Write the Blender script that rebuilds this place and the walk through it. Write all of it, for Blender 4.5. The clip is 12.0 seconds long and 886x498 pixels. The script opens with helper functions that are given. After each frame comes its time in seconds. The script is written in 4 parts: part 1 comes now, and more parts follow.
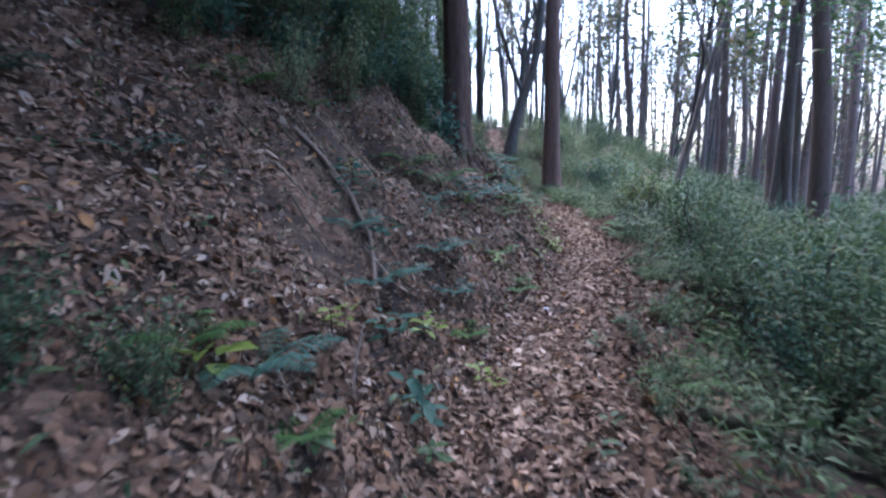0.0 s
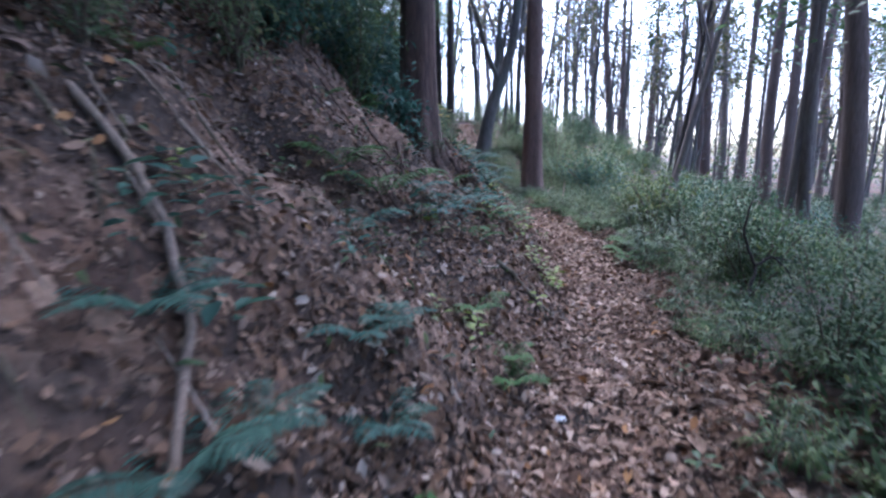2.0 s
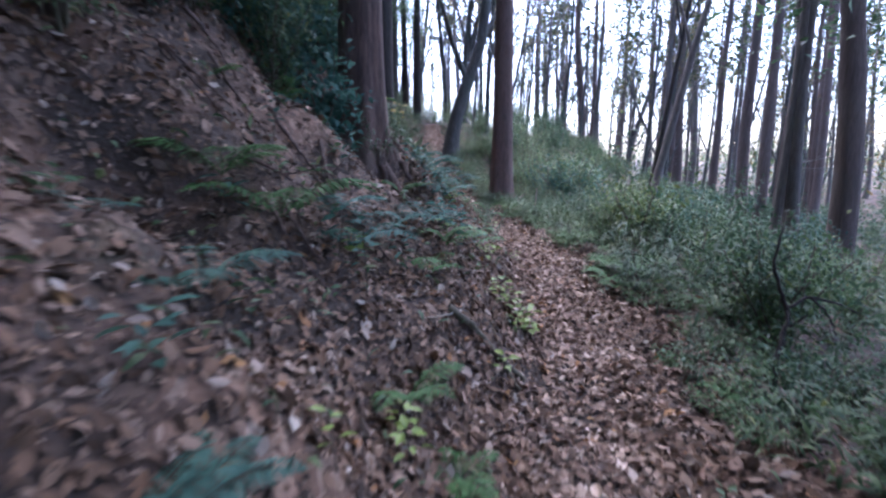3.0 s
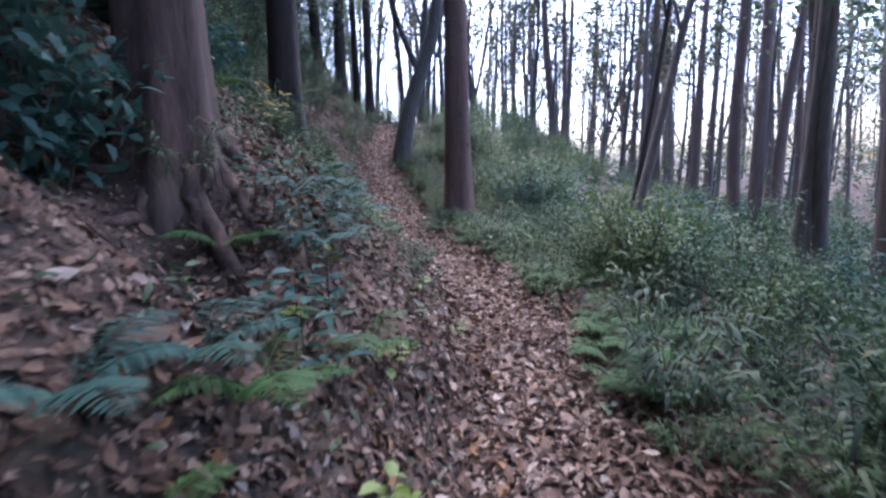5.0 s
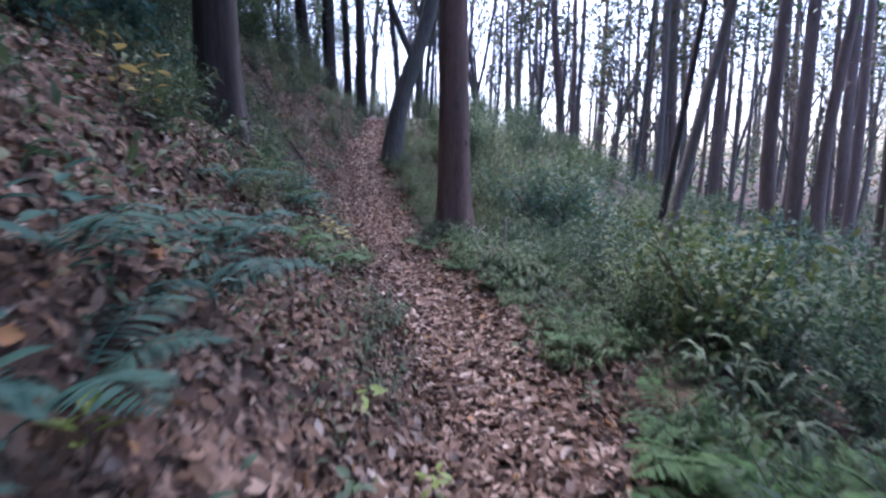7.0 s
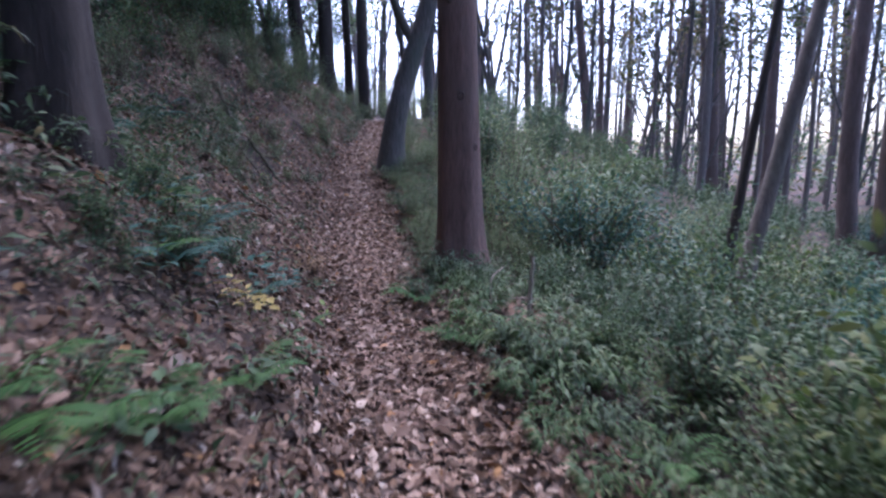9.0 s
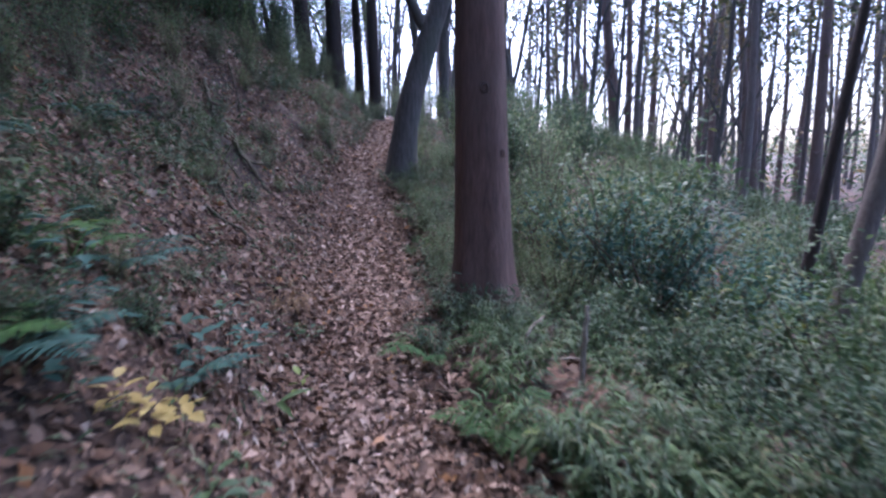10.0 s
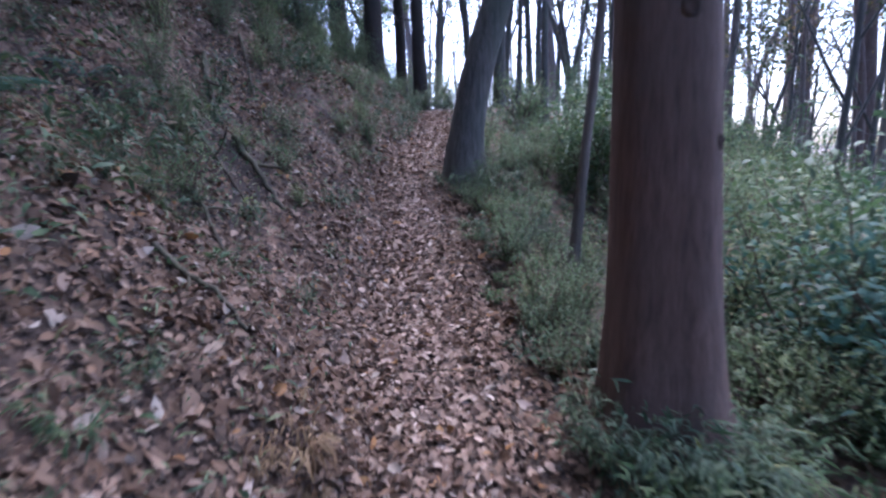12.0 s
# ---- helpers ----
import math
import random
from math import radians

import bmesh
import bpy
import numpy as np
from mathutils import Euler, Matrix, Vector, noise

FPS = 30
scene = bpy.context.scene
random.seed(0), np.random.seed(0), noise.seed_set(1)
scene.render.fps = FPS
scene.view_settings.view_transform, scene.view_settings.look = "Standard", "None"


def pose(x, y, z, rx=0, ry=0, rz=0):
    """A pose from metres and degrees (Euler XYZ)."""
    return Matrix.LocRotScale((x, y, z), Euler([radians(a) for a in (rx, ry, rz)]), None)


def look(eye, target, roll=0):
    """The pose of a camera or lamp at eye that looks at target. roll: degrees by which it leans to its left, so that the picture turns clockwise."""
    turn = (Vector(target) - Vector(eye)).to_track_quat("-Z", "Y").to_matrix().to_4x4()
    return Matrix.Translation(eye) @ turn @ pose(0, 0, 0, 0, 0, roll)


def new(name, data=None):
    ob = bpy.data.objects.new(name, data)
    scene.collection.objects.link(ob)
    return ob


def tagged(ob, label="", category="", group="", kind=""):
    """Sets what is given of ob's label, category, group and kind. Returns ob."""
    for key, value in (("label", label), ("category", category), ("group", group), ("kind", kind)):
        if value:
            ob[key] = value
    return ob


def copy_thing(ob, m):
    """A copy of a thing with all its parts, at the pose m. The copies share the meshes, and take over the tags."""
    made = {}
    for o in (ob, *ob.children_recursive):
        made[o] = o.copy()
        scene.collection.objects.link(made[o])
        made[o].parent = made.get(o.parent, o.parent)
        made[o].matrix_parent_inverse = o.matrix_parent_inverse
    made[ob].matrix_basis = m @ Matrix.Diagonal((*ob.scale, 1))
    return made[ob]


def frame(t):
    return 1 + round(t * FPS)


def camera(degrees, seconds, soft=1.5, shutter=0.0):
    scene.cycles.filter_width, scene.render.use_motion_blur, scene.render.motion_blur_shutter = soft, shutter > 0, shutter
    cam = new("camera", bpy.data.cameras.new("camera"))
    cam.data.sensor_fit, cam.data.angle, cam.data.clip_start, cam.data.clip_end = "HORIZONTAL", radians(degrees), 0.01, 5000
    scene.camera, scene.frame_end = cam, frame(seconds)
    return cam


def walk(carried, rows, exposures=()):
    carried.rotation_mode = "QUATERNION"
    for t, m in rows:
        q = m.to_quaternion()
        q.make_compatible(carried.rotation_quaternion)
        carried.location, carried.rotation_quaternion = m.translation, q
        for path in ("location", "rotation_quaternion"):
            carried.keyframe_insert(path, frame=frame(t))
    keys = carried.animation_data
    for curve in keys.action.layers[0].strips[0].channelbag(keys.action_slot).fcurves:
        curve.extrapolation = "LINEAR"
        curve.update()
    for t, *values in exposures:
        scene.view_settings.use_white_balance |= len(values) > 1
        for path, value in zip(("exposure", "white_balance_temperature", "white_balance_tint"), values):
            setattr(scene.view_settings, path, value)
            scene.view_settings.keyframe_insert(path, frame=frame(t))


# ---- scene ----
cam = camera(82.0, 12.0, soft=2.4, shutter=0.6)
PATH = [
    (0.0, pose(0.000, 0.000, 1.350, 80.96, 0.82, -0.00)),
    (0.5, pose(-0.041, 0.451, 1.347, 80.67, 0.62, -0.04)),
    (1.0, pose(0.020, 0.937, 1.331, 80.60, 0.52, -0.46)),
    (1.5, pose(0.091, 1.445, 1.333, 80.54, 0.42, -1.63)),
    (2.0, pose(0.161, 1.954, 1.374, 80.51, -0.08, -3.25)),
    (2.5, pose(0.303, 2.461, 1.409, 80.73, -0.17, -5.20)),
    (3.0, pose(0.430, 3.007, 1.409, 80.74, -0.72, -6.42)),
    (3.2, pose(0.495, 3.210, 1.415, 80.63, -0.91, -6.79)),
    (4.8, pose(1.119, 4.900, 1.528, 80.61, 0.87, -9.38)),
    (5.0, pose(1.162, 5.000, 1.538, 80.84, 0.82, -9.44)),
    (5.5, pose(1.279, 5.385, 1.569, 81.18, 0.75, -9.39)),
    (6.0, pose(1.410, 5.787, 1.535, 81.16, 0.66, -9.36)),
    (6.5, pose(1.485, 6.117, 1.559, 80.69, 0.45, -9.36)),
    (7.0, pose(1.534, 6.518, 1.613, 80.52, -0.27, -9.30)),
    (8.8, pose(1.987, 8.104, 1.742, 80.65, 0.82, -7.52)),
    (9.0, pose(1.998, 8.292, 1.721, 80.66, 0.86, -7.22)),
    (9.5, pose(2.071, 8.832, 1.746, 80.59, 1.15, -5.93)),
    (10.0, pose(2.114, 9.349, 1.802, 80.73, 1.15, -5.45)),
    (10.5, pose(2.080, 9.888, 1.788, 80.81, 1.21, -4.17)),
    (11.0, pose(2.059, 10.380, 1.828, 80.72, 1.35, -2.93)),
    (11.5, pose(1.924, 10.829, 1.851, 80.66, 1.49, -2.10)),
    (12.0, pose(1.849, 11.312, 1.841, 80.48, 1.97, -1.43)),
]

walk(cam, PATH, [(0.0, 3.1, 5150, 17), (1.5, 3.06, 5100, 19), (3.0, 2.95, 5100, 21), (5.5, 2.82, 5200, 24), (9.0, 2.6, 5200, 27), (11.0, 2.74, 5150, 27), (12.0, 2.82, 5050, 23)])

# ---- sky and sun ----
SUN_ELEV, SUN_AZ = radians(64.0), radians(14.0)     # veiled light from high ahead
world = bpy.data.worlds.new("sky")
scene.world = world
world.use_nodes = True
wn = world.node_tree
sky = wn.nodes.new("ShaderNodeTexSky")
sky.sky_type = "NISHITA"
sky.sun_disc = False
sky.sun_elevation, sky.sun_rotation = SUN_ELEV, SUN_AZ
sky.air_density, sky.dust_density, sky.ozone_density = 1.0, 4.5, 1.5
wn.nodes["Background"].inputs[1].default_value = 0.15
wn.links.new(sky.outputs[0], wn.nodes["Background"].inputs[0])
sun_data = bpy.data.lights.new("sun", "SUN")
sun_data.energy, sun_data.angle, sun_data.color = 0.5, radians(45), (1.0, 0.95, 0.88)
sun = new("sun", sun_data)
sun_way = Vector((math.sin(SUN_AZ) * math.cos(SUN_ELEV), math.cos(SUN_AZ) * math.cos(SUN_ELEV), math.sin(SUN_ELEV)))
sun.matrix_world = look(sun_way * 60, (0, 0, 0))

# ---- materials ----


def material(name):
    m = bpy.data.materials.new(name)
    m.use_nodes = True
    t = m.node_tree
    return m, t, t.nodes["Principled BSDF"]


def node(t, kind, **inputs):
    n = t.nodes.new(kind)
    for k, v in inputs.items():
        n.inputs[k.replace("_", " ")].default_value = v
    return n


def ramp(t, source, stops):
    r = t.nodes.new("ShaderNodeValToRGB")
    e = r.color_ramp.elements
    while len(e) < len(stops):
        e.new(0.5)
    for el, (p, c) in zip(e, stops):
        el.position, el.color = p, (*c, 1)
    t.links.new(source, r.inputs[0])
    return r.outputs[0]


def mix(t, fac, a, b, blend="MIX"):
    m = t.nodes.new("ShaderNodeMix")
    m.data_type, m.blend_type = "RGBA", blend
    for k, v in ((0, fac), (6, a), (7, b)):
        if isinstance(v, (int, float)):
            m.inputs[k].default_value = v
        elif isinstance(v, tuple):
            m.inputs[k].default_value = (*v, 1)
        else:
            t.links.new(v, m.inputs[k])
    return m.outputs[2]


def noise_fac(t, scale, detail=4.0, stretch=None, rough=0.6):
    co = t.nodes.new("ShaderNodeTexCoord")
    n = node(t, "ShaderNodeTexNoise", Scale=scale, Detail=detail, Roughness=rough)
    if stretch:
        mp = t.nodes.new("ShaderNodeMapping")
        mp.inputs["Scale"].default_value = stretch
        t.links.new(co.outputs["Object"], mp.inputs[0])
        t.links.new(mp.outputs[0], n.inputs["Vector"])
    else:
        t.links.new(co.outputs["Object"], n.inputs["Vector"])
    return n.outputs["Fac"]


def bump(t, bsdf, height, strength, distance):
    b = node(t, "ShaderNodeBump", Strength=strength, Distance=distance)
    t.links.new(height, b.inputs["Height"])
    t.links.new(b.outputs[0], bsdf.inputs["Normal"])


def leaf_material(name, stops, roughness, glow=0.25, per_object=0.0, sheen=0.35):
    """Leaves: colour by leaf, veins and blotches by noise, some light passing through."""
    m, t, b = material(name)
    geo = t.nodes.new("ShaderNodeNewGeometry")
    col = ramp(t, geo.outputs["Random Per Island"], stops)
    col = mix(t, 0.35, col, ramp(t, noise_fac(t, 30.0), [(0.3, (0.45, 0.45, 0.45)), (0.7, (1.0, 1.0, 1.0))]), "MULTIPLY")
    if per_object:
        info = t.nodes.new("ShaderNodeObjectInfo")
        col = mix(t, per_object, col, ramp(t, info.outputs["Random"], [(0.0, (0.55, 0.62, 0.7)), (0.5, (0.9, 0.9, 0.85)), (1.0, (1.0, 0.95, 0.6))]), "MULTIPLY")
    t.links.new(col, b.inputs["Base Color"])
    b.inputs["Roughness"].default_value = roughness
    b.inputs["Specular IOR Level"].default_value = sheen
    tr = t.nodes.new("ShaderNodeBsdfTranslucent")
    t.links.new(col, tr.inputs[0])
    mx = t.nodes.new("ShaderNodeMixShader")
    mx.inputs[0].default_value = glow
    t.links.new(b.outputs[0], mx.inputs[1])
    t.links.new(tr.outputs[0], mx.inputs[2])
    t.links.new(mx.outputs[0], t.nodes["Material Output"].inputs[0])
    return m


def bark_material(name, dark, light, green, ridge):
    """Bark: long fibrous strips, fine cracks between them, lichen or weathered patches."""
    m, t, b = material(name)
    grain = noise_fac(t, 9.0, 8.0, (3.0, 3.0, 0.35))
    fibre = noise_fac(t, 34.0, 6.0, (2.6, 2.6, 0.16), 0.7)
    col = ramp(t, grain, [(0.3, dark), (0.7, light)])
    col = mix(t, 0.55, col, ramp(t, fibre, [(0.36, (0.3, 0.28, 0.27)), (0.55, (1.0, 1.0, 1.0))]), "MULTIPLY")
    col = mix(t, ramp(t, noise_fac(t, 1.3), [(0.45, (0, 0, 0)), (0.75, (0.7, 0.7, 0.7))]), col, green)
    col = mix(t, 0.45, col, ramp(t, noise_fac(t, 2.1, 5.0, (1.0, 1.0, 0.4)), [(0.35, (0.5, 0.5, 0.52)), (0.65, (1.0, 1.0, 1.0))]), "MULTIPLY")
    t.links.new(col, b.inputs["Base Color"])
    b.inputs["Roughness"].default_value = 0.9
    bump(t, b, mix(t, 0.5, grain, fibre), ridge, 0.03)
    return m


def soil_material():
    m, t, b = material("soil_with_leaf_mould")
    co = t.nodes.new("ShaderNodeTexCoord")
    vo = node(t, "ShaderNodeTexVoronoi", Scale=15.0, Randomness=1.0)
    wob = t.nodes.new("ShaderNodeVectorMath")
    wob.operation = "MULTIPLY_ADD"
    nz = node(t, "ShaderNodeTexNoise", Scale=9.0, Detail=3.0)
    t.links.new(co.outputs["Object"], nz.inputs["Vector"])
    t.links.new(nz.outputs["Color"], wob.inputs[0])
    wob.inputs[1].default_value = (0.15, 0.15, 0.15)
    t.links.new(co.outputs["Object"], wob.inputs[2])
    t.links.new(wob.outputs[0], vo.inputs["Vector"])
    sep = t.nodes.new("ShaderNodeSeparateColor")
    t.links.new(vo.outputs["Color"], sep.inputs[0])
    leaf = ramp(t, sep.outputs[0], [(0.0, (0.03, 0.018, 0.012)), (0.35, (0.075, 0.042, 0.027)), (0.7, (0.14, 0.08, 0.05)), (1.0, (0.25, 0.17, 0.12))])
    soil = ramp(t, noise_fac(t, 5.0, 8.0), [(0.3, (0.016, 0.011, 0.008)), (0.7, (0.05, 0.033, 0.024))])
    col = mix(t, ramp(t, noise_fac(t, 1.1, 5.0), [(0.42, (0, 0, 0)), (0.6, (1, 1, 1))]), soil, leaf)
    col = mix(t, ramp(t, noise_fac(t, 0.8, 6.0), [(0.6, (0, 0, 0)), (0.78, (0.6, 0.6, 0.6))]), col, (0.045, 0.06, 0.02))
    t.links.new(col, b.inputs["Base Color"])
    b.inputs["Roughness"].default_value = 0.95
    bump(t, b, noise_fac(t, 25.0, 8.0), 0.8, 0.03)
    return m


SOIL = soil_material()
LITTER = leaf_material("dead_leaves", [(0.0, (0.034, 0.02, 0.012)), (0.25, (0.08, 0.043, 0.023)), (0.5, (0.135, 0.076, 0.043)), (0.72, (0.185, 0.115, 0.073)),
                                       (0.88, (0.24, 0.165, 0.12)), (0.96, (0.34, 0.285, 0.235)), (0.985, (0.22, 0.1, 0.035)), (1.0, (0.28, 0.15, 0.055))], 0.75, 0.12)
PALE_LITTER = leaf_material("trodden_dead_leaves", [(0.0, (0.09, 0.051, 0.033)), (0.3, (0.185, 0.113, 0.076)), (0.6, (0.29, 0.195, 0.14)), (0.85, (0.4, 0.29, 0.22)), (0.96, (0.52, 0.41, 0.33)), (0.985, (0.3, 0.145, 0.055)), (1.0, (0.36, 0.2, 0.08))], 0.75, 0.12)
MOULD = leaf_material("leaf_fragments", [(0.0, (0.025, 0.017, 0.011)), (0.5, (0.085, 0.051, 0.034)), (1.0, (0.221, 0.153, 0.111))], 0.85, 0.05)
GREEN = leaf_material("evergreen_leaves", [(0.0, (0.042, 0.077, 0.041)), (0.5, (0.075, 0.13, 0.064)), (0.92, (0.112, 0.17, 0.078)), (1.0, (0.19, 0.2, 0.07))], 0.55, 0.42, 0.6, 0.4)
SASA = leaf_material("grey_green_leaves", [(0.0, (0.095, 0.142, 0.076)), (0.6, (0.165, 0.215, 0.11)), (0.9, (0.22, 0.27, 0.134)), (1.0, (0.31, 0.28, 0.17))], 0.6, 0.5, 0.4, 0.35)
FERN = leaf_material("fern_green", [(0.0, (0.042, 0.1, 0.028)), (1.0, (0.08, 0.165, 0.044))], 0.62, 0.35, 0.3, 0.25)
LIME = leaf_material("yellow_green_leaves", [(0.0, (0.1, 0.17, 0.035)), (1.0, (0.23, 0.28, 0.055))], 0.5, 0.3)
YELLOW = leaf_material("yellow_leaves", [(0.0, (0.3, 0.22, 0.06)), (1.0, (0.48, 0.39, 0.14))], 0.55, 0.3)
LIMEBUSH = leaf_material("yellowing_bush_leaves", [(0.0, (0.06, 0.11, 0.035)), (0.6, (0.105, 0.15, 0.042)), (1.0, (0.19, 0.2, 0.06))], 0.58, 0.35, 0.3)
NEEDLE = leaf_material("conifer_sprays", [(0.0, (0.03, 0.05, 0.02)), (0.7, (0.06, 0.08, 0.03)), (1.0, (0.14, 0.12, 0.04))], 0.6, 0.25)
TWIGLEAF = leaf_material("autumn_crown_leaves", [(0.0, (0.07, 0.08, 0.03)), (0.6, (0.15, 0.13, 0.05)), (1.0, (0.28, 0.18, 0.06))], 0.6, 0.35)
CEDAR = bark_material("red_brown_cedar_bark", (0.1, 0.058, 0.046), (0.19, 0.112, 0.088), (0.15, 0.11, 0.09), 0.5)
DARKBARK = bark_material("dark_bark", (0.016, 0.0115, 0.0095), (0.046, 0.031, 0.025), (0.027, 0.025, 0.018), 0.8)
OLDBARK = bark_material("old_dark_red_bark", (0.05, 0.029, 0.023), (0.15, 0.088, 0.068), (0.085, 0.066, 0.05), 0.9)
# two paler barks: the haze over distant trunks is put into their colour
HAZED_BARK = bark_material("hazed_grey_brown_bark", (0.1, 0.082, 0.073), (0.205, 0.167, 0.148), (0.13, 0.13, 0.1), 0.5)
HAZED_CEDAR = bark_material("hazed_cedar_bark", (0.1, 0.07, 0.059), (0.185, 0.13, 0.11), (0.14, 0.115, 0.097), 0.5)
GREYBARK = bark_material("grey_green_bark", (0.05, 0.047, 0.043), (0.135, 0.125, 0.112), (0.075, 0.095, 0.065), 0.7)
STEM = bark_material("stem_bark", (0.05, 0.035, 0.025), (0.13, 0.1, 0.07), (0.06, 0.08, 0.03), 0.4)
DEADWOOD = bark_material("dead_wood", (0.24, 0.19, 0.155), (0.5, 0.42, 0.35), (0.26, 0.24, 0.17), 0.6)
ROOTBARK = bark_material("root_bark", (0.14, 0.105, 0.08), (0.33, 0.25, 0.195), (0.15, 0.13, 0.09), 0.5)
BAMBOO = leaf_material("bamboo_grass_leaves", [(0.0, (0.04, 0.075, 0.042)), (0.6, (0.075, 0.12, 0.06)), (0.9, (0.12, 0.16, 0.075)), (1.0, (0.19, 0.17, 0.1))], 0.62, 0.3, 0.5)
# green leaves whose blue is the sky's reflection, mixed into the base colour
SKY_TEAL = leaf_material("sky_tinted_blue_green_leaves", [(0.0, (0.042, 0.1, 0.08)), (1.0, (0.085, 0.165, 0.13))], 0.62, 0.35, 0.3, 0.2)
STRAW = leaf_material("dry_grass_blades", [(0.0, (0.15, 0.088, 0.043)), (1.0, (0.27, 0.185, 0.095))], 0.7, 0.3)
MEADOW = leaf_material("fresh_grass_blades", [(0.0, (0.05, 0.1, 0.035)), (0.7, (0.09, 0.15, 0.05)), (1.0, (0.17, 0.19, 0.08))], 0.6, 0.35, 0.3)
PAPER = bark_material("white_scrap", (0.4, 0.45, 0.52), (0.58, 0.62, 0.68), (0.5, 0.52, 0.56), 0.2)

# ---- mesh building ----
rng = np.random.default_rng(7)


class Geo:
    """Collects vertices and triangles of one mesh."""

    def __init__(self):
        self.v, self.f, self.n = [], [], 0

    def add(self, v, f):
        self.v.append(np.asarray(v, float))
        self.f.append(np.asarray(f, int) + self.n)
        self.n += len(v)

    def mesh(self, name, mat, smooth=False):
        v, f = np.concatenate(self.v), np.concatenate(self.f)
        me = bpy.data.meshes.new(name)
        me.vertices.add(len(v))
        me.vertices.foreach_set("co", v.ravel())
        me.loops.add(f.size)
        me.loops.foreach_set("vertex_index", f.ravel().astype(np.int32))
        me.polygons.add(len(f))
        me.polygons.foreach_set("loop_start", np.arange(0, f.size, 3, dtype=np.int32))
        me.polygons.foreach_set("loop_total", np.full(len(f), 3, np.int32))
        me.update(calc_edges=True)
        me.materials.append(mat)
        if smooth:
            me.shade_smooth()
        return me


def quads(rows, cols, wrap):
    """Triangles of a grid of rows x cols vertices."""
    i, j = np.meshgrid(np.arange(rows - 1), np.arange(cols if wrap else cols - 1), indexing="ij")
    a, b = i * cols + j, i * cols + (j + 1) % cols
    c, d = a + cols, b + cols
    return np.concatenate([np.stack([a, b, d], -1).reshape(-1, 3), np.stack([a, d, c], -1).reshape(-1, 3)])


def unit(v):
    return v / np.maximum(np.linalg.norm(v, axis=-1, keepdims=True), 1e-9)


def tube(geo, pts, radii, sides=6, rough=0.0, lobes=None):
    """A round stem along pts; rough: uneven girth; lobes: (count, depth per ring) for a fluted foot."""
    pts, radii = np.asarray(pts, float), np.asarray(radii, float)
    tan = unit(np.gradient(pts, axis=0))
    ref = np.where(np.abs(tan[:, 2:3]) > 0.9, np.array([[1.0, 0, 0]]), np.array([[0, 0, 1.0]]))
    if np.abs(tan[:, 2]).mean() > 0.7:
        ref = np.repeat(np.array([[1.0, 0, 0]]), len(pts), 0)
    u = unit(np.cross(tan, ref))
    w = np.cross(tan, u)
    a = np.linspace(0, 2 * np.pi, sides, endpoint=False)
    r = radii[:, None] * (1 + rough * rng.normal(size=(len(pts), sides)))
    if lobes:
        r = r * (1 + np.asarray(lobes[1])[:, None] * (0.5 + 0.5 * np.cos(lobes[0] * a + lobes[2]))[None])
    v = pts[:, None] + r[..., None] * (np.cos(a)[None, :, None] * u[:, None] + np.sin(a)[None, :, None] * w[:, None])
    geo.add(v.reshape(-1, 3), quads(len(pts), sides, True))
    cap = np.stack([np.zeros(sides - 2, int), np.arange(1, sides - 1), np.arange(2, sides)], 1)
    geo.add(v[-1], cap)


LEAF8 = (np.array([(0, 0, 0), (-0.42, 0.3, 0.1), (0, 0.33, 0), (0.42, 0.3, 0.1), (-0.4, 0.66, 0.06), (0, 0.68, -0.03), (0.4, 0.66, 0.06), (0, 1, -0.12)]),
         np.array([(0, 2, 1), (0, 3, 2), (1, 2, 5), (1, 5, 4), (2, 3, 6), (2, 6, 5), (4, 5, 7), (5, 6, 7)]))
LEAF4 = (np.array([(0, 0, 0), (-0.5, 0.4, 0.08), (0.5, 0.4, 0.08), (-0.32, 0.75, 0.0), (0.32, 0.75, 0.0), (0, 1, -0.12)]),
         np.array([(0, 2, 1), (1, 2, 4), (1, 4, 3), (3, 4, 5)]))
LEAF2 = (np.array([(0, 0, 0), (-0.5, 0.45, 0.08), (0.5, 0.45, 0.08), (0, 1, -0.1)]), np.array([(0, 2, 1), (1, 2, 3)]))


def leaves(geo, at, way, up, length, width, kind=LEAF4, curl=1.0):
    """One leaf at each place: way is its length, up its face."""
    n = len(at)
    way = unit(np.asarray(way, float))
    side = unit(np.cross(way, up))
    up = np.cross(side, way)
    length, width, curl = (np.broadcast_to(np.asarray(q, float), n)[:, None, None] for q in (length, width, curl))
    tv, tf = kind
    v = (np.asarray(at)[:, None] + side[:, None] * tv[None, :, 0:1] * width + way[:, None] * tv[None, :, 1:2] * length
         + up[:, None] * tv[None, :, 2:3] * length * curl)
    geo.add(v.reshape(-1, 3), (tf[None] + (np.arange(n) * len(tv))[:, None, None]).reshape(-1, 3))


def part(name, geo, mat, parent, label="", smooth=False):
    ob = new(name, geo if isinstance(geo, bpy.types.Mesh) else geo.mesh(name, mat, smooth))
    ob.parent = parent
    return tagged(ob, label)


def thing(name, label, category, group="", at=(0, 0, 0), turn=0.0, size=1.0):
    ob = new(name)
    ob.empty_display_size = 0.1
    ob.matrix_basis = Matrix.LocRotScale(at, Euler((0, 0, turn)), (size, size, size))
    return tagged(ob, label, category, group)


# ---- the lie of the land ----


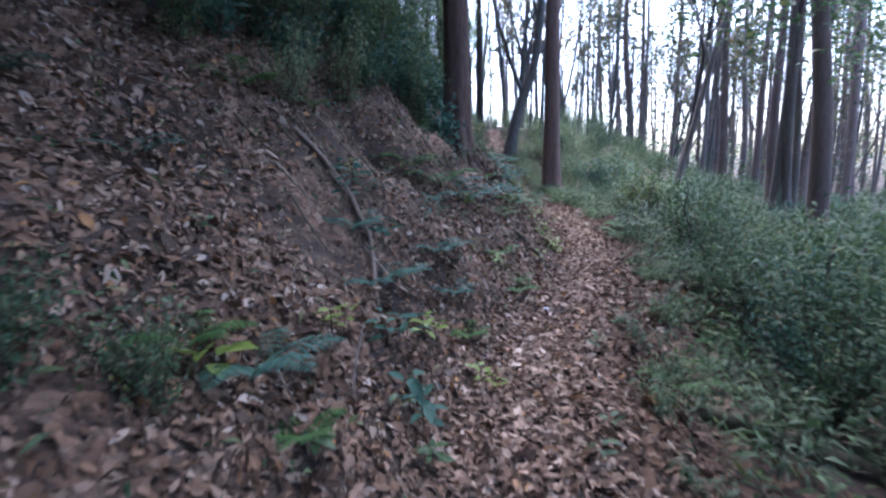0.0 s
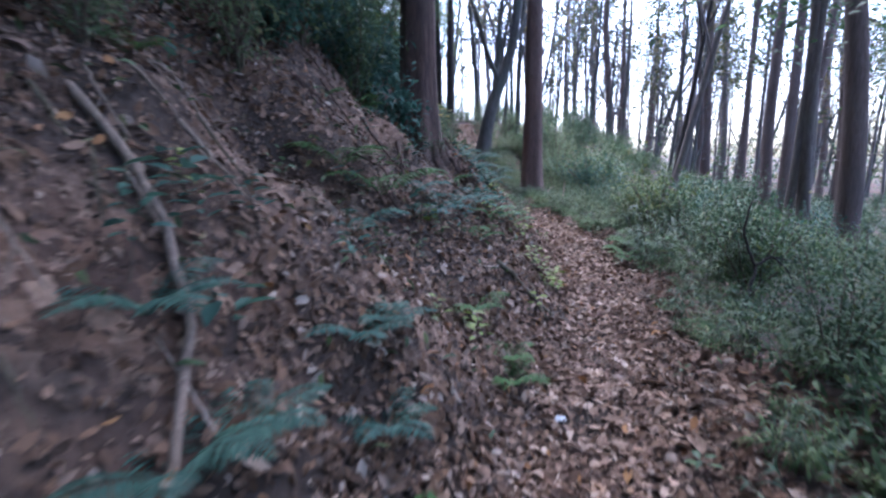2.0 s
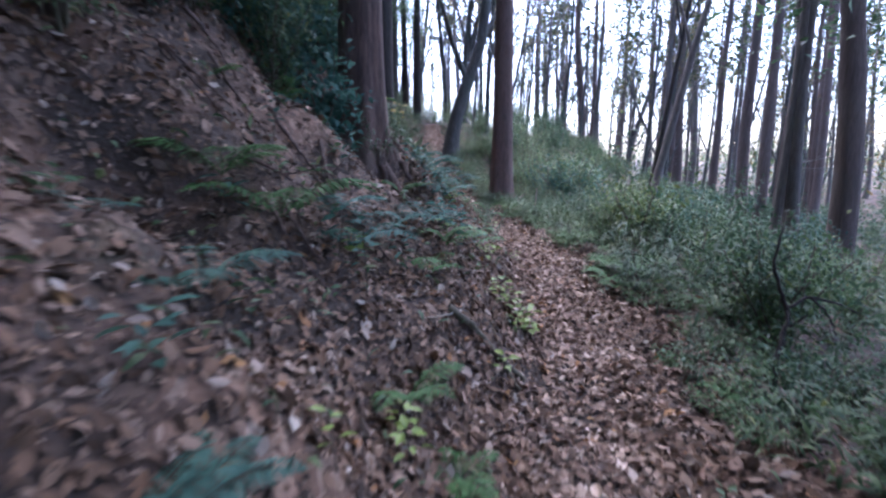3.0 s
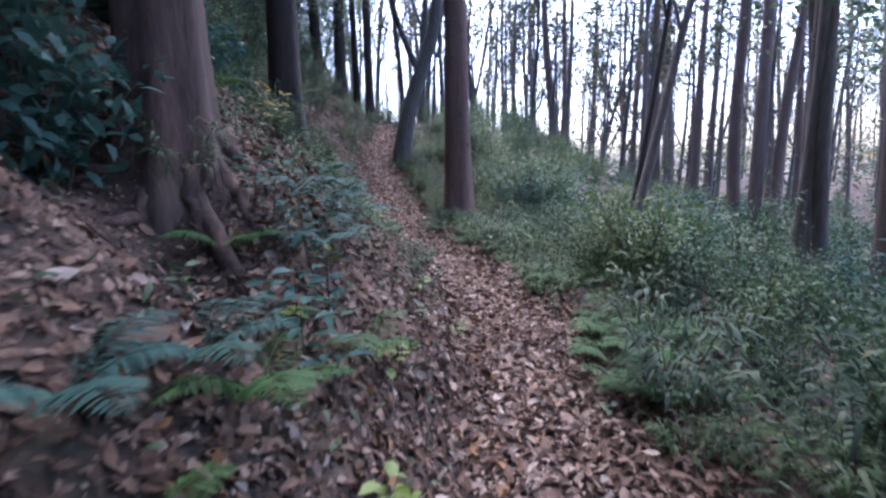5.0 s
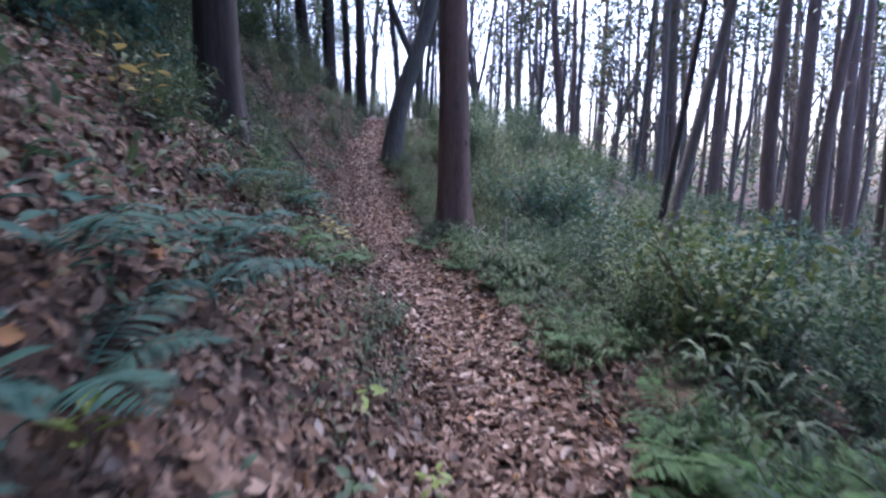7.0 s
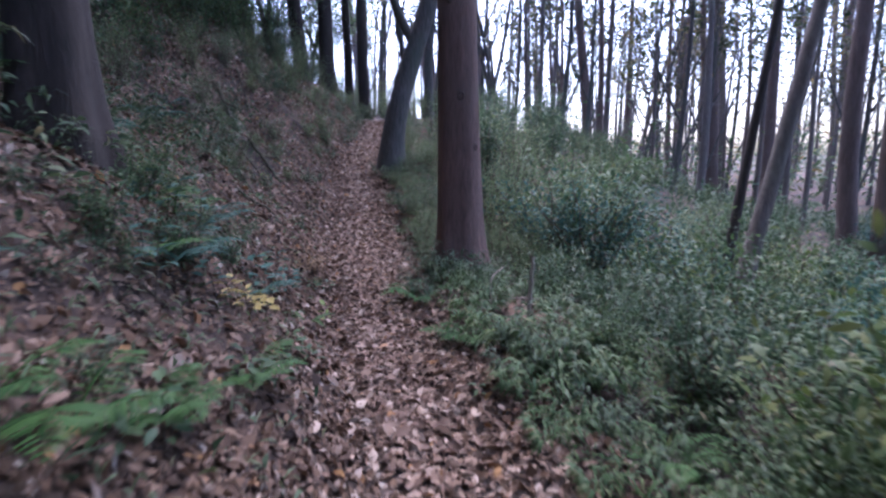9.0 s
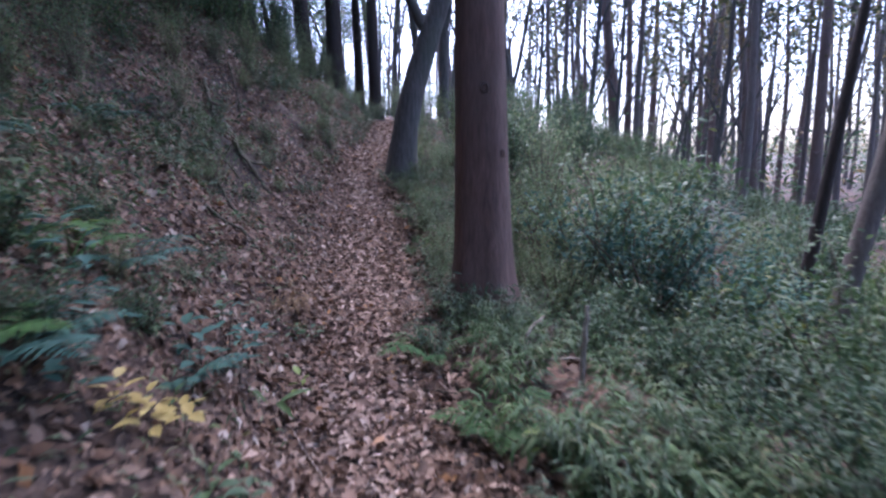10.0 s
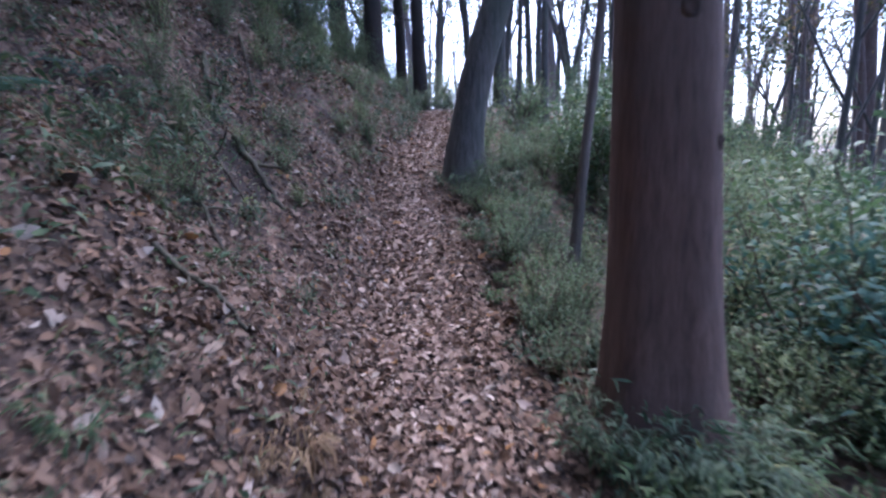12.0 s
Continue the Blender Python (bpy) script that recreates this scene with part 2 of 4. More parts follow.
def value_noise(x, y, scale, seed):
    x, y = np.asarray(x, float) / scale, np.asarray(y, float) / scale
    i, j = np.floor(x), np.floor(y)
    fx, fy = x - i, y - j
    fx, fy = fx * fx * (3 - 2 * fx), fy * fy * (3 - 2 * fy)

    def h(a, b):
        s = np.sin(a * 127.1 + b * 311.7 + seed * 74.7) * 43758.5453
        return s - np.floor(s)
    return (h(i, j) * (1 - fx) + h(i + 1, j) * fx) * (1 - fy) + (h(i, j + 1) * (1 - fx) + h(i + 1, j + 1) * fx) * fy - 0.5


def path_x(y):
    return np.interp(y, [-60, -3, 0, 2, 3, 4.25, 5.4, 6.5, 8.1, 9.4, 10.4, 11.3, 12.8, 14.75, 16.1, 17.2, 18, 20, 22, 30, 60],
                     [-3, -0.1, 0.05, 0.3, 0.53, 1.02, 1.48, 1.8, 2.13, 2.22, 2.16, 2.02, 1.88, 1.73, 1.65, 1.68, 1.76, 1.95, 2.0, 1.0, -6])


def path_z(y):
    return np.interp(y, [-60, 0, 1.5, 2.5, 5.2, 6.5, 8.1, 9.5, 11.3, 12.8, 14.75, 16.1, 17.2, 18, 20, 22, 30, 60, 300],
                     [-1.5, -0.02, 0.0, 0.06, 0.2, 0.27, 0.38, 0.43, 0.5, 0.62, 0.86, 1.28, 1.72, 2.0, 2.55, 2.95, 3.7, 4.5, 6.0])


def smooth01(x, a, b):
    s = np.clip((x - a) / (b - a), 0, 1)
    return s * s * (3 - 2 * s)


def ground_z(x, y):
    x, y = np.asarray(x, float), np.asarray(y, float)
    d = path_x(y) - x                                # to the uphill side of the path
    pz = path_z(y)
    edge = 0.3 + 0.1 * value_noise(0, y, 1.7, 3)
    up = np.clip(d - edge, 0, None)
    steep = np.interp(y, [0, 6.2, 7.2, 11.0, 12.4], [0.0, 0.0, 0.24, 0.24, 0.0])
    bank = 0.8 * (np.sqrt(up * up + 0.012) - 0.11) + steep * np.clip(up, 0, 1.6) - 0.18 * np.clip(up - 6, 0, None)
    r = np.clip(-d, 0, None)
    fall = 0.16 * np.clip(r - 1.1, 0, None) + 0.06 * smooth01(r, 0.3, 0.6)
    s = smooth01(r, 3.5, 13.0)
    right = (pz - fall) * (1 - s) + (-0.9 + 0.02 * y) * s
    z = np.where(d > 0, pz + bank, right)
    off = smooth01(np.abs(d), 0.15, 0.8)
    wide = np.clip(np.abs(d) / 8, 0, 1)
    z += off * (0.3 * value_noise(x, y, 0.85, 1) + 0.17 * value_noise(x, y, 0.33, 2)) * (1 - 0.4 * wide)
    z -= 0.6 * np.exp(-((x + 0.2) ** 2 + (y - 7.3) ** 2) / 0.25)      # hollow beside the roots
    z -= 0.42 * np.exp(-((x - 0.5) ** 2 + (y - 7.2) ** 2) / 0.14)
    z -= 0.45 * np.exp(-((x + 0.75) ** 2 + (y - 5.2) ** 2) / 0.16)
    z += 0.03 * value_noise(x, y, 0.3, 5) - 0.03 * (1 - off) + wide * 1.2 * value_noise(x, y, 6.0, 8)
    return z


def ground_normal(x, y):
    e = 0.06
    return unit(np.stack([(ground_z(x - e, y) - ground_z(x + e, y)) / (2 * e), (ground_z(x, y - e) - ground_z(x, y + e)) / (2 * e), np.ones_like(x)], -1))


def on_ground(x, y, dz=0.0):
    return Vector((x, y, float(ground_z(x, y)) + dz))


def spread(lo, hi, step, far, grow):
    c = list(np.arange(lo, hi, step))
    s = step
    while c[-1] < far[1]:
        s *= grow
        c.append(c[-1] + s)
    s = step
    while c[0] > far[0]:
        s *= grow
        c.insert(0, c[0] - s)
    return np.array(c)


gx, gy = spread(-3.5, 5.0, 0.07, (-160, 220), 1.13), spread(-0.5, 21.0, 0.09, (-90, 420), 1.13)
GX, GY = np.meshgrid(gx, gy)
geo = Geo()
geo.add(np.stack([GX.ravel(), GY.ravel(), ground_z(GX, GY).ravel()], -1), quads(len(gy), len(gx), False))
ground = tagged(new("ground", geo.mesh("ground", SOIL, True)), "brown woodland soil of a footpath cut into a slope", "ground", kind="structure")


def litter(count, y0, y1, d0, d1, size, name, label, mat=LITTER, kind=LEAF8, patchy=1.0, soft=False):
    y = rng.uniform(y0, y1, count)
    d = rng.uniform(d0, d1, count)
    if soft:                                          # thinning out to both sides
        d = (d0 + d1) / 2 + (d1 - d0) / 2 * np.clip(rng.normal(0, 0.6, count), -1.7, 1.7)
    x = path_x(y) - d
    # thin patches where soil and moss show
    keep = value_noise(x, y, 0.7, 21) + 0.6 * value_noise(x, y, 0.25, 22) + rng.uniform(-0.25, 0.25, count) > patchy * (-0.36 + 0.2 * smooth01(np.abs(d), 0.35, 1.2)) - (1 - patchy)
    bare = 0.85 * np.exp(-((d - 1.7) / 0.6) ** 2) * smooth01(y, 3.0, 4.3) * (1 - smooth01(y, 7.4, 8.6))
    bare += 0.85 * np.exp(-((x + 0.62) ** 2 + (y - 3.4) ** 2) / 0.1)       # bare face under the hanging root
    face = 0.92 * np.exp(-((x + 0.78) ** 2 + (y - 3.05) ** 2) / 0.11)       # eroded dark earth below it
    keep &= (rng.random(count) > bare * patchy) & (rng.random(count) > face)
    x, y, d = x[keep], y[keep], d[keep]
    n = len(x)
    nrm = unit(ground_normal(x, y) + rng.normal(0, 0.42, (n, 3)))
    way = unit(np.cross(nrm, rng.normal(size=(n, 3))))
    ln = size * np.exp(rng.normal(0, 0.28, n))
    at = np.stack([x, y, ground_z(x, y) + rng.uniform(0.004, 0.03, n)], -1) - way * ln[:, None] * 0.5
    g = Geo()
    leaves(g, at, way, nrm, ln, ln * rng.uniform(0.4, 0.62, n), kind, rng.uniform(-1.0, 2.2, n))
    return tagged(new(name, g.mesh(name, mat)), label, "leaf litter", kind="stuff")


litter(22000, 0.3, 21.5, -0.42, 0.38, 0.062, "leaf_litter", "pale trodden leaves covering the narrow path", PALE_LITTER, soft=True)
litter(11000, 0.3, 21.5, -0.85, -0.2, 0.062, "leaf_litter", "dry brown leaves on the path's lower edge")
litter(50000, 0.3, 21.5, 0.15, 1.6, 0.056, "leaf_litter", "dry brown oak leaves strewn at the bank's foot")
litter(58000, 0.3, 21.5, 1.6, 4.2, 0.059, "leaf_litter", "dry brown leaves lying on the steep bank")
litter(9000, 0.5, 22.0, -4.5, -0.75, 0.07, "leaf_litter", "brown leaves lying under the green undergrowth")
litter(110000, 0.3, 18.0, -1.0, 3.2, 0.03, "leaf_fragments", "crumbled dark leaf fragments on bare soil", MOULD, LEAF2, 0.0)

# ---- trees ----


def crown_of_sprays(geo, line, start, reach, boughs, per, leaf, kind=LEAF2):
    """Boughs round the upper trunk, each with drooping sprays."""
    n = len(line)
    for b in range(boughs):
        f = start + (1 - start) * (b + rng.random()) / boughs
        p = np.array([np.interp(f * line[-1, 2], line[:, 2], line[:, q]) for q in range(3)])
        a = rng.uniform(0, 2 * np.pi)
        out = reach * (1.15 - 0.9 * (f - start) / (1 - start)) * rng.uniform(0.6, 1.1)
        s = np.sqrt(rng.random(per))
        c = p + np.stack([np.cos(a) * out * s, np.sin(a) * out * s, 0.25 * out * s - 0.35 * out * s * s], -1) + rng.normal(0, 0.16 * out + 0.05, (per, 3))
        w = unit(np.stack([np.cos(a) + rng.normal(0, 0.7, per), np.sin(a) + rng.normal(0, 0.7, per), rng.normal(-0.35, 0.4, per)], -1))
        leaves(geo, c, w, unit(rng.normal(size=(per, 3)) + (0, 0, 1.2)), leaf * rng.uniform(0.6, 1.3, per), leaf * 0.45, kind)


def limb(geo, p, way, length, radius, depth, tips, sides=5):
    """A bare forking branch."""
    k = 6
    bend = rng.normal(0, 0.12, 3)
    t = np.linspace(0, 1, k)[:, None]
    pts = p + way * length * t + bend * length * t * t + np.array([0, 0, 0.12]) * length * t * t
    tube(geo, pts, np.linspace(radius, radius * 0.5, k), sides, 0.04)
    if depth == 0:
        tips.append(pts[-1])
        return
    for _ in range(2 if depth > 1 else 3):
        i = rng.integers(2, k)
        w = unit(way + rng.normal(0, 0.5, 3) + (0, 0, 0.15))
        limb(geo, pts[i], w, length * rng.uniform(0.5, 0.75), radius * 0.5, depth - 1, tips, max(3, sides - 1))
    tips.append(pts[-1])


def conifer(x, y, girth, height=15.0, lean=(0, 0), bark=CEDAR, label="", flare=0.25, stubs=5, name="cedar_tree", group="straight conifers of the wood", detail=14, dz=0.0, low_crown=0.6, thick=22):
    tree = thing(name, label or "tall straight conifer with a bare red-brown trunk", "tree", group, on_ground(x, y, dz))
    low = np.array([-0.3, -0.08, 0.02, 0.1, 0.18, 0.28, 0.4, 0.56, 0.8, 1.1, 1.5])
    t = np.concatenate([low, np.linspace(2.0, height, 19)]) / height
    lean = (lean[0], lean[1] + 0.055 * height)        # the whole wood leans a little up the valley
    k = rng.normal(0, 0.0 if detail > 20 else 0.05, (2, 3))
    sway = [lean[q] * t + k[q, 0] * np.sin(3 * t) + k[q, 1] * np.sin(6.1 * t) + k[q, 2] * np.sin(11 * t) for q in range(2)]
    line = np.stack([sway[0], sway[1], t * height], -1)
    hgt = np.clip(line[:, 2], 0, None)
    r = girth / 2 * (1 - 0.75 * np.clip(t, 0, 1)) * (1 + flare * np.exp(-hgt / 0.25) + (0.13 if detail == 48 else 0.05) * np.exp(-hgt / 1.2))
    g = Geo()
    tube(g, line, r, detail, 0.008, (5 if flare < 0.4 else 7, 0.8 * flare * np.exp(-hgt / (0.8 if flare > 0.5 else 0.45)) + (0.13 if flare > 0.5 else 0.03), rng.uniform(0, 6)))
    part("trunk", g, bark, tree, smooth=True)
    rest = Geo()
    for _ in range(stubs):
        g = Geo() if stubs < 9 else rest
        i = rng.integers(11, 24)
        a = rng.uniform(0, 6.28)
        limb(g, line[i], unit(np.array([np.cos(a), np.sin(a), rng.uniform(-0.1, 0.4)])), rng.uniform(0.5, 1.4), 0.014, 1, [], 3)
        if stubs < 9:
            part("dead_branch", g, bark, tree)
    if stubs >= 9:
        tagged(part("twiggery", rest, bark, tree), kind="stuff")
    g = Geo()
    crown_of_sprays(g, line, low_crown, height * 0.11, thick, 24, 0.28 if low_crown > 0.4 else 0.2)
    part("crown", g, NEEDLE, tree)
    return tree


def broadleaf(x, y, girth, points, label, forks, name="oak_tree", bark=GREYBARK, leafy=60, group="", leaf=0.1, depth=2):
    """A tree whose trunk follows points (offsets from its foot), forking into bare limbs with few leaves."""
    tree = thing(name, label, "tree", group, on_ground(x, y))
    pts = np.asarray([(0, 0, -0.3)] + list(points), float)
    s = np.linspace(0, len(pts) - 1, 22)
    line = np.stack([np.interp(s, np.arange(len(pts)), pts[:, k]) for k in range(3)], -1)
    for _ in range(2):
        line[1:-1] = (line[:-2] + 2 * line[1:-1] + line[2:]) / 4
    hgt = np.clip(line[:, 2], 0, None)
    r = girth / 2 * (1 - 0.5 * np.linspace(0, 1, 22)) * (1 + 0.35 * np.exp(-hgt / 0.25))
    g = Geo()
    tube(g, line, r, 12, 0.025, (4, 0.2 * np.exp(-hgt / 0.3), 1.0))
    part("trunk", g, bark, tree, smooth=True)
    tips = []
    for f, way, ln in forks:
        g = Geo()
        i = int(f * 21)
        limb(g, line[i], unit(np.array(way, float)), ln, r[i] * 0.55, depth, tips, 6)
        part("limb", g, bark, tree)
    if leafy:
        g = Geo()
        c = np.array(tips)[rng.integers(0, len(tips), leafy * 6)] + rng.normal(0, 0.35, (leafy * 6, 3))
        leaves(g, c, rng.normal(size=c.shape), unit(rng.normal(size=c.shape) + (0, 0, 1)), leaf * rng.uniform(0.7, 1.3, len(c)), leaf * 0.55, LEAF2)
        part("crown", g, TWIGLEAF, tree)
    return tree


def knot(tree, girth, height, h, ax, ay, size, bark):
    """A grown-over branch scar: a low ring with a sunken middle on the side (ax, ay) of a trunk, at height h."""
    n = unit(np.array([ax, ay, 0.0]))
    side = np.array([-n[1], n[0], 0.0])
    r = girth / 2 * (1 - 0.75 * h / height) * (1 + 0.13 * math.exp(-h / 1.2))
    c = np.array([0.0, 0.055 * h, h]) + n * (r - 0.012)
    a = np.linspace(0, 2 * np.pi, 14, endpoint=False)
    rows = [c + n * out + rad * size * (np.cos(a)[:, None] * side * 0.75 + np.sin(a)[:, None] * np.array([0, 0, 1.0])) for rad, out in ((1.25, 0.0), (0.95, 0.02), (0.65, 0.026), (0.35, 0.012), (0.02, 0.006))]
    g = Geo()
    g.add(np.concatenate(rows) + rng.normal(0, 0.0015, (70, 3)), quads(5, 14, True))
    part("knot", g, bark, tree, "dark branch scar", smooth=True)


# the big conifer beside the path
big = conifer(2.805, 13.33, 0.413, 17.0, (0.02, 0.0), CEDAR, "large red-brown conifer trunk standing at the path's edge", 0.22, 6, detail=48)
knot(big, 0.413, 17.0, 1.72, 0.0, -1.0, 0.045, OLDBARK)
knot(big, 0.413, 17.0, 1.24, 0.66, -0.75, 0.035, OLDBARK)
knot(big, 0.413, 17.0, 2.6, -0.5, -0.86, 0.04, OLDBARK)
# two old dark trunks on the bank
conifer(0.23, 7.8, 0.39, 16.0, (-0.1, 0.1), OLDBARK, "dark conifer with exposed spreading roots on the bank", 0.42, 3, detail=48, dz=-0.42)
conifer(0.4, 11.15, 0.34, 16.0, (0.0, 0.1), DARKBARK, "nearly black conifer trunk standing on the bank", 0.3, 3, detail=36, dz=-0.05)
# conifers of the wood below the path: place, girth, how far the top leans
for x, y, girth, lx, ly in (
        (7.3, 9.95, 0.38, -0.8, 0), (10.75, 16.75, 0.33, 0.0, 0), (10.85, 16.2, 0.32, 0.2, 0), (11.0, 15.7, 0.26, 1.3, 0), (13.4, 24.7, 0.46, 0.3, 0),
        (13.6, 22.5, 0.31, 0.8, 0), (15.1, 29.2, 0.31, 0.3, 0), (12.7, 24.4, 0.24, 0.5, 0), (14.3, 29.0, 0.25, 0.2, 0), (9.2, 25.5, 0.38, -0.4, 0),
        (9.75, 25.9, 0.25, 0.3, 0)):
    conifer(x, y, girth, rng.uniform(13, 17), (lx, ly), HAZED_CEDAR if girth > 0.22 else HAZED_BARK, "", 0.2, 6, low_crown=0.55, thick=26)
for x, y, girth, lx, ly in (
        (9.1, 23.8, 0.2, 0.3, 0), (16.4, 37.3, 0.48, 0.7, 0), (12.9, 42.0, 0.38, -0.4, 0), (10.8, 32.6, 0.25, 0.2, 0),
        (16.0, 20.4, 0.23, 0.6, 0), (15.0, 18.9, 0.34, 0.2, 0), (13.7, 17.5, 0.26, 0.7, 0), (14.1, 22.2, 0.16, 0.5, 0), (7.6, 27.2, 0.18, 0.1, 0),
        (7.05, 11.05, 0.17, 0.5, 0), (7.4, 10.9, 0.2, 0.1, 0), (7.75, 11.4, 0.19, 0.3, 0), (8.3, 12.2, 0.18, -0.2, 0), (18.7, 30.2, 0.25, 0.4, 0), (18.0, 34.5, 0.36, 0.4, 0), (22.0, 33.0, 0.34, 0.5, 0), (21.0, 27.2, 0.32, 0.1, 0)):
    conifer(x, y, girth, rng.uniform(13, 17), (lx, ly), HAZED_CEDAR if girth > 0.22 else HAZED_BARK, "", 0.2, 6, low_crown=0.55, thick=26)
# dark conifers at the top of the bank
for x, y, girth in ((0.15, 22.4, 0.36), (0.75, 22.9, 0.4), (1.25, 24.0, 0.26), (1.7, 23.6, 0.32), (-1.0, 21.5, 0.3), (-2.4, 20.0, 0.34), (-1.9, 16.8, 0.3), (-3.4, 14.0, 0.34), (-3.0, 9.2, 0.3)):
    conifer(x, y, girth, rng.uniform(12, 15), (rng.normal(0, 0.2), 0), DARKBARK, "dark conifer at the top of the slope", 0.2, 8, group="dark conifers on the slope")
# leaning and forked broadleaved trees
broadleaf(2.24, 17.2, 0.42, [(0.02, 0.03, 0.5), (0.18, 0.07, 1.3), (0.5, 0.12, 2.2), (0.82, 0.17, 3.1), (0.98, 0.25, 4.5), (1.2, 0.4, 7.5)],
          "leaning grey-green trunk beside the path", [(0.5, (-0.5, 0, 1), 2.6), (0.7, (0.6, 0.2, 1), 2.4), (0.85, (-0.3, 0.3, 1), 2.5)])
broadleaf(6.4, 14.3, 0.145, [(0.15, 0.05, 0.9), (0.33, 0.1, 1.9), (0.56, 0.17, 3.2), (0.8, 0.25, 4.6), (1.1, 0.35, 6.4)],
          "slender dark tree leaning over the undergrowth", [(0.78, (-0.15, 0.1, 1), 1.8), (0.85, (0.6, 0, 0.9), 1.8), (0.95, (0.3, 0.2, 1), 2)], bark=DARKBARK)
broadleaf(6.55, 28.7, 0.6, [(0, 0, 0.5), (0.02, 0, 1.1), (0.03, 0, 1.8)],
          "pale forked tree with two bare rising limbs", [(0.97, (0.27, 0, 1), 6.5), (0.98, (-0.06, 0.05, 1), 6.5), (0.85, (-0.12, 0.2, 1), 5.0)], leafy=20)
broadleaf(5.85, 13.3, 0.2, [(0.12, 0.03, 0.5), (0.42, 0.09, 1.6), (0.72, 0.15, 2.8), (1.04, 0.22, 4.1), (1.5, 0.3, 5.6), (2.2, 0.4, 7.2)],
          "grey-brown trunk leaning far over the undergrowth", [(0.62, (-0.1, 0.2, 1), 2.4), (0.8, (0.9, 0, 0.5), 2.2), (0.93, (0.3, 0.2, 1), 2)], bark=HAZED_BARK, leafy=30)
broadleaf(15.9, 35.5, 0.32, [(0.3, 0, 1.3), (0.7, 0.1, 2.9), (1.25, 0.2, 5.0), (1.9, 0.3, 7.2), (3.0, 0.4, 9.0)],
          "far bent tree leaning among the conifers", [(0.6, (-0.3, 0, 1), 3), (0.8, (0.8, 0, 0.6), 3)], bark=HAZED_BARK, leafy=40, leaf=0.15)
broadleaf(2.92, 15.25, 0.085, [(0.1, 0, 0.8), (0.22, 0.02, 1.8), (0.32, 0.05, 3.0), (0.45, 0.05, 5.0), (0.55, 0, 7)],
          "thin young tree among the bushes", [(0.6, (0.5, 0, 1), 1.2), (0.8, (-0.4, 0, 1), 1.4)], bark=HAZED_BARK, leafy=20)
for x, y, girth, dx in ((3.5, 23.5, 0.3, 0.3), (3.0, 25.0, 0.22, -0.5), (4.2, 27.5, 0.22, 0.6), (6.2, 29, 0.2, 0.3), (8.4, 35, 0.24, -0.4), (12.0, 27.0, 0.18, 1.2), (11.5, 36.0, 0.22, 0.5), (2.2, 30.0, 0.26, 0.4), (17.0, 26.0, 0.18, 1.0), (3.9, 20.6, 0.14, 0.2), (4.45, 24.6, 0.2, -0.2), (3.75, 22.4, 0.12, 0.4), (5.0, 26.4, 0.2, 0.2)):
    broadleaf(x, y, girth, [(0.1 * dx, 0, 1.2), (0.3 * dx, 0.1, 2.8), (0.8 * dx, 0, 4.8), (1.3 * dx, 0, 7.0)], "bare grey broadleaved tree with a few withered leaves",
              [(0.4, (0.6 * dx, 0, 1), 2.4), (0.55, (-0.6 * dx, 0.2, 1), 2.8), (0.7, (0.4, -0.3, 1), 2.6), (0.9, (-0.2, 0.2, 1), 2.8)], group="bare broadleaved trees", leafy=110, leaf=0.13)

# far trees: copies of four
far_kinds = [conifer(30, 40, 0.28, 15, (0.5, 0), HAZED_BARK, "far conifer against the bright sky", 0.1, 9, detail=8, group="far trees of the wood", low_crown=0.6, thick=22),
             conifer(26, 44, 0.34, 17, (-0.3, 0), HAZED_BARK, "far conifer against the bright sky", 0.1, 10, detail=8, group="far trees of the wood", low_crown=0.58, thick=22),
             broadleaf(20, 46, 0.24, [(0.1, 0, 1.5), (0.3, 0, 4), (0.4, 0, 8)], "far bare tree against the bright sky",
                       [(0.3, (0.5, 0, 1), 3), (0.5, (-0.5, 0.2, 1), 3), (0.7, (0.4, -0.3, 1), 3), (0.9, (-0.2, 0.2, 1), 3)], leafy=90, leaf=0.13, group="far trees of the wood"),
             conifer(34, 36, 0.2, 13, (0.9, 0), HAZED_BARK, "far thin conifer against the bright sky", 0.1, 9, detail=8, group="far trees of the wood", low_crown=0.6, thick=20)]
for k in range(128):
    a, dist = radians(rng.uniform(-8, 64)), rng.uniform(27, 72)
    x, y = 2 + dist * math.sin(a), 6 + dist * math.cos(a)
    copy_thing(far_kinds[k % 4], Matrix.LocRotScale(on_ground(x, y, -0.1), Euler((0, 0, rng.uniform(-0.5, 0.5))), Vector((1, 1, 1)) * rng.uniform(0.75, 1.15)))
for k in range(44):                                   # slender trees in the middle distance
    a, dist = radians(rng.uniform(12, 64)), rng.uniform(15, 32)
    x, y = 2 + dist * math.sin(a), 8 + dist * math.cos(a)
    copy_thing(far_kinds[(2, 3, 0)[k % 3]], Matrix.LocRotScale(on_ground(x, y, -0.1), Euler((0, 0, rng.uniform(-0.5, 0.5))), Vector((1, 1, 1)) * rng.uniform(0.5, 0.8)))
for k in range(30):                                   # the wood behind and uphill, mostly unseen, thickened to hold light off the bank
    x, y = rng.uniform(-22, -3.5), rng.uniform(-16, 26)
    copy_thing(far_kinds[k % 2], Matrix.LocRotScale(on_ground(x, y, -0.1), Euler((0, 0, rng.uniform(0, 6.28))), Vector((1, 1, 1)) * rng.uniform(0.8, 1.1)))
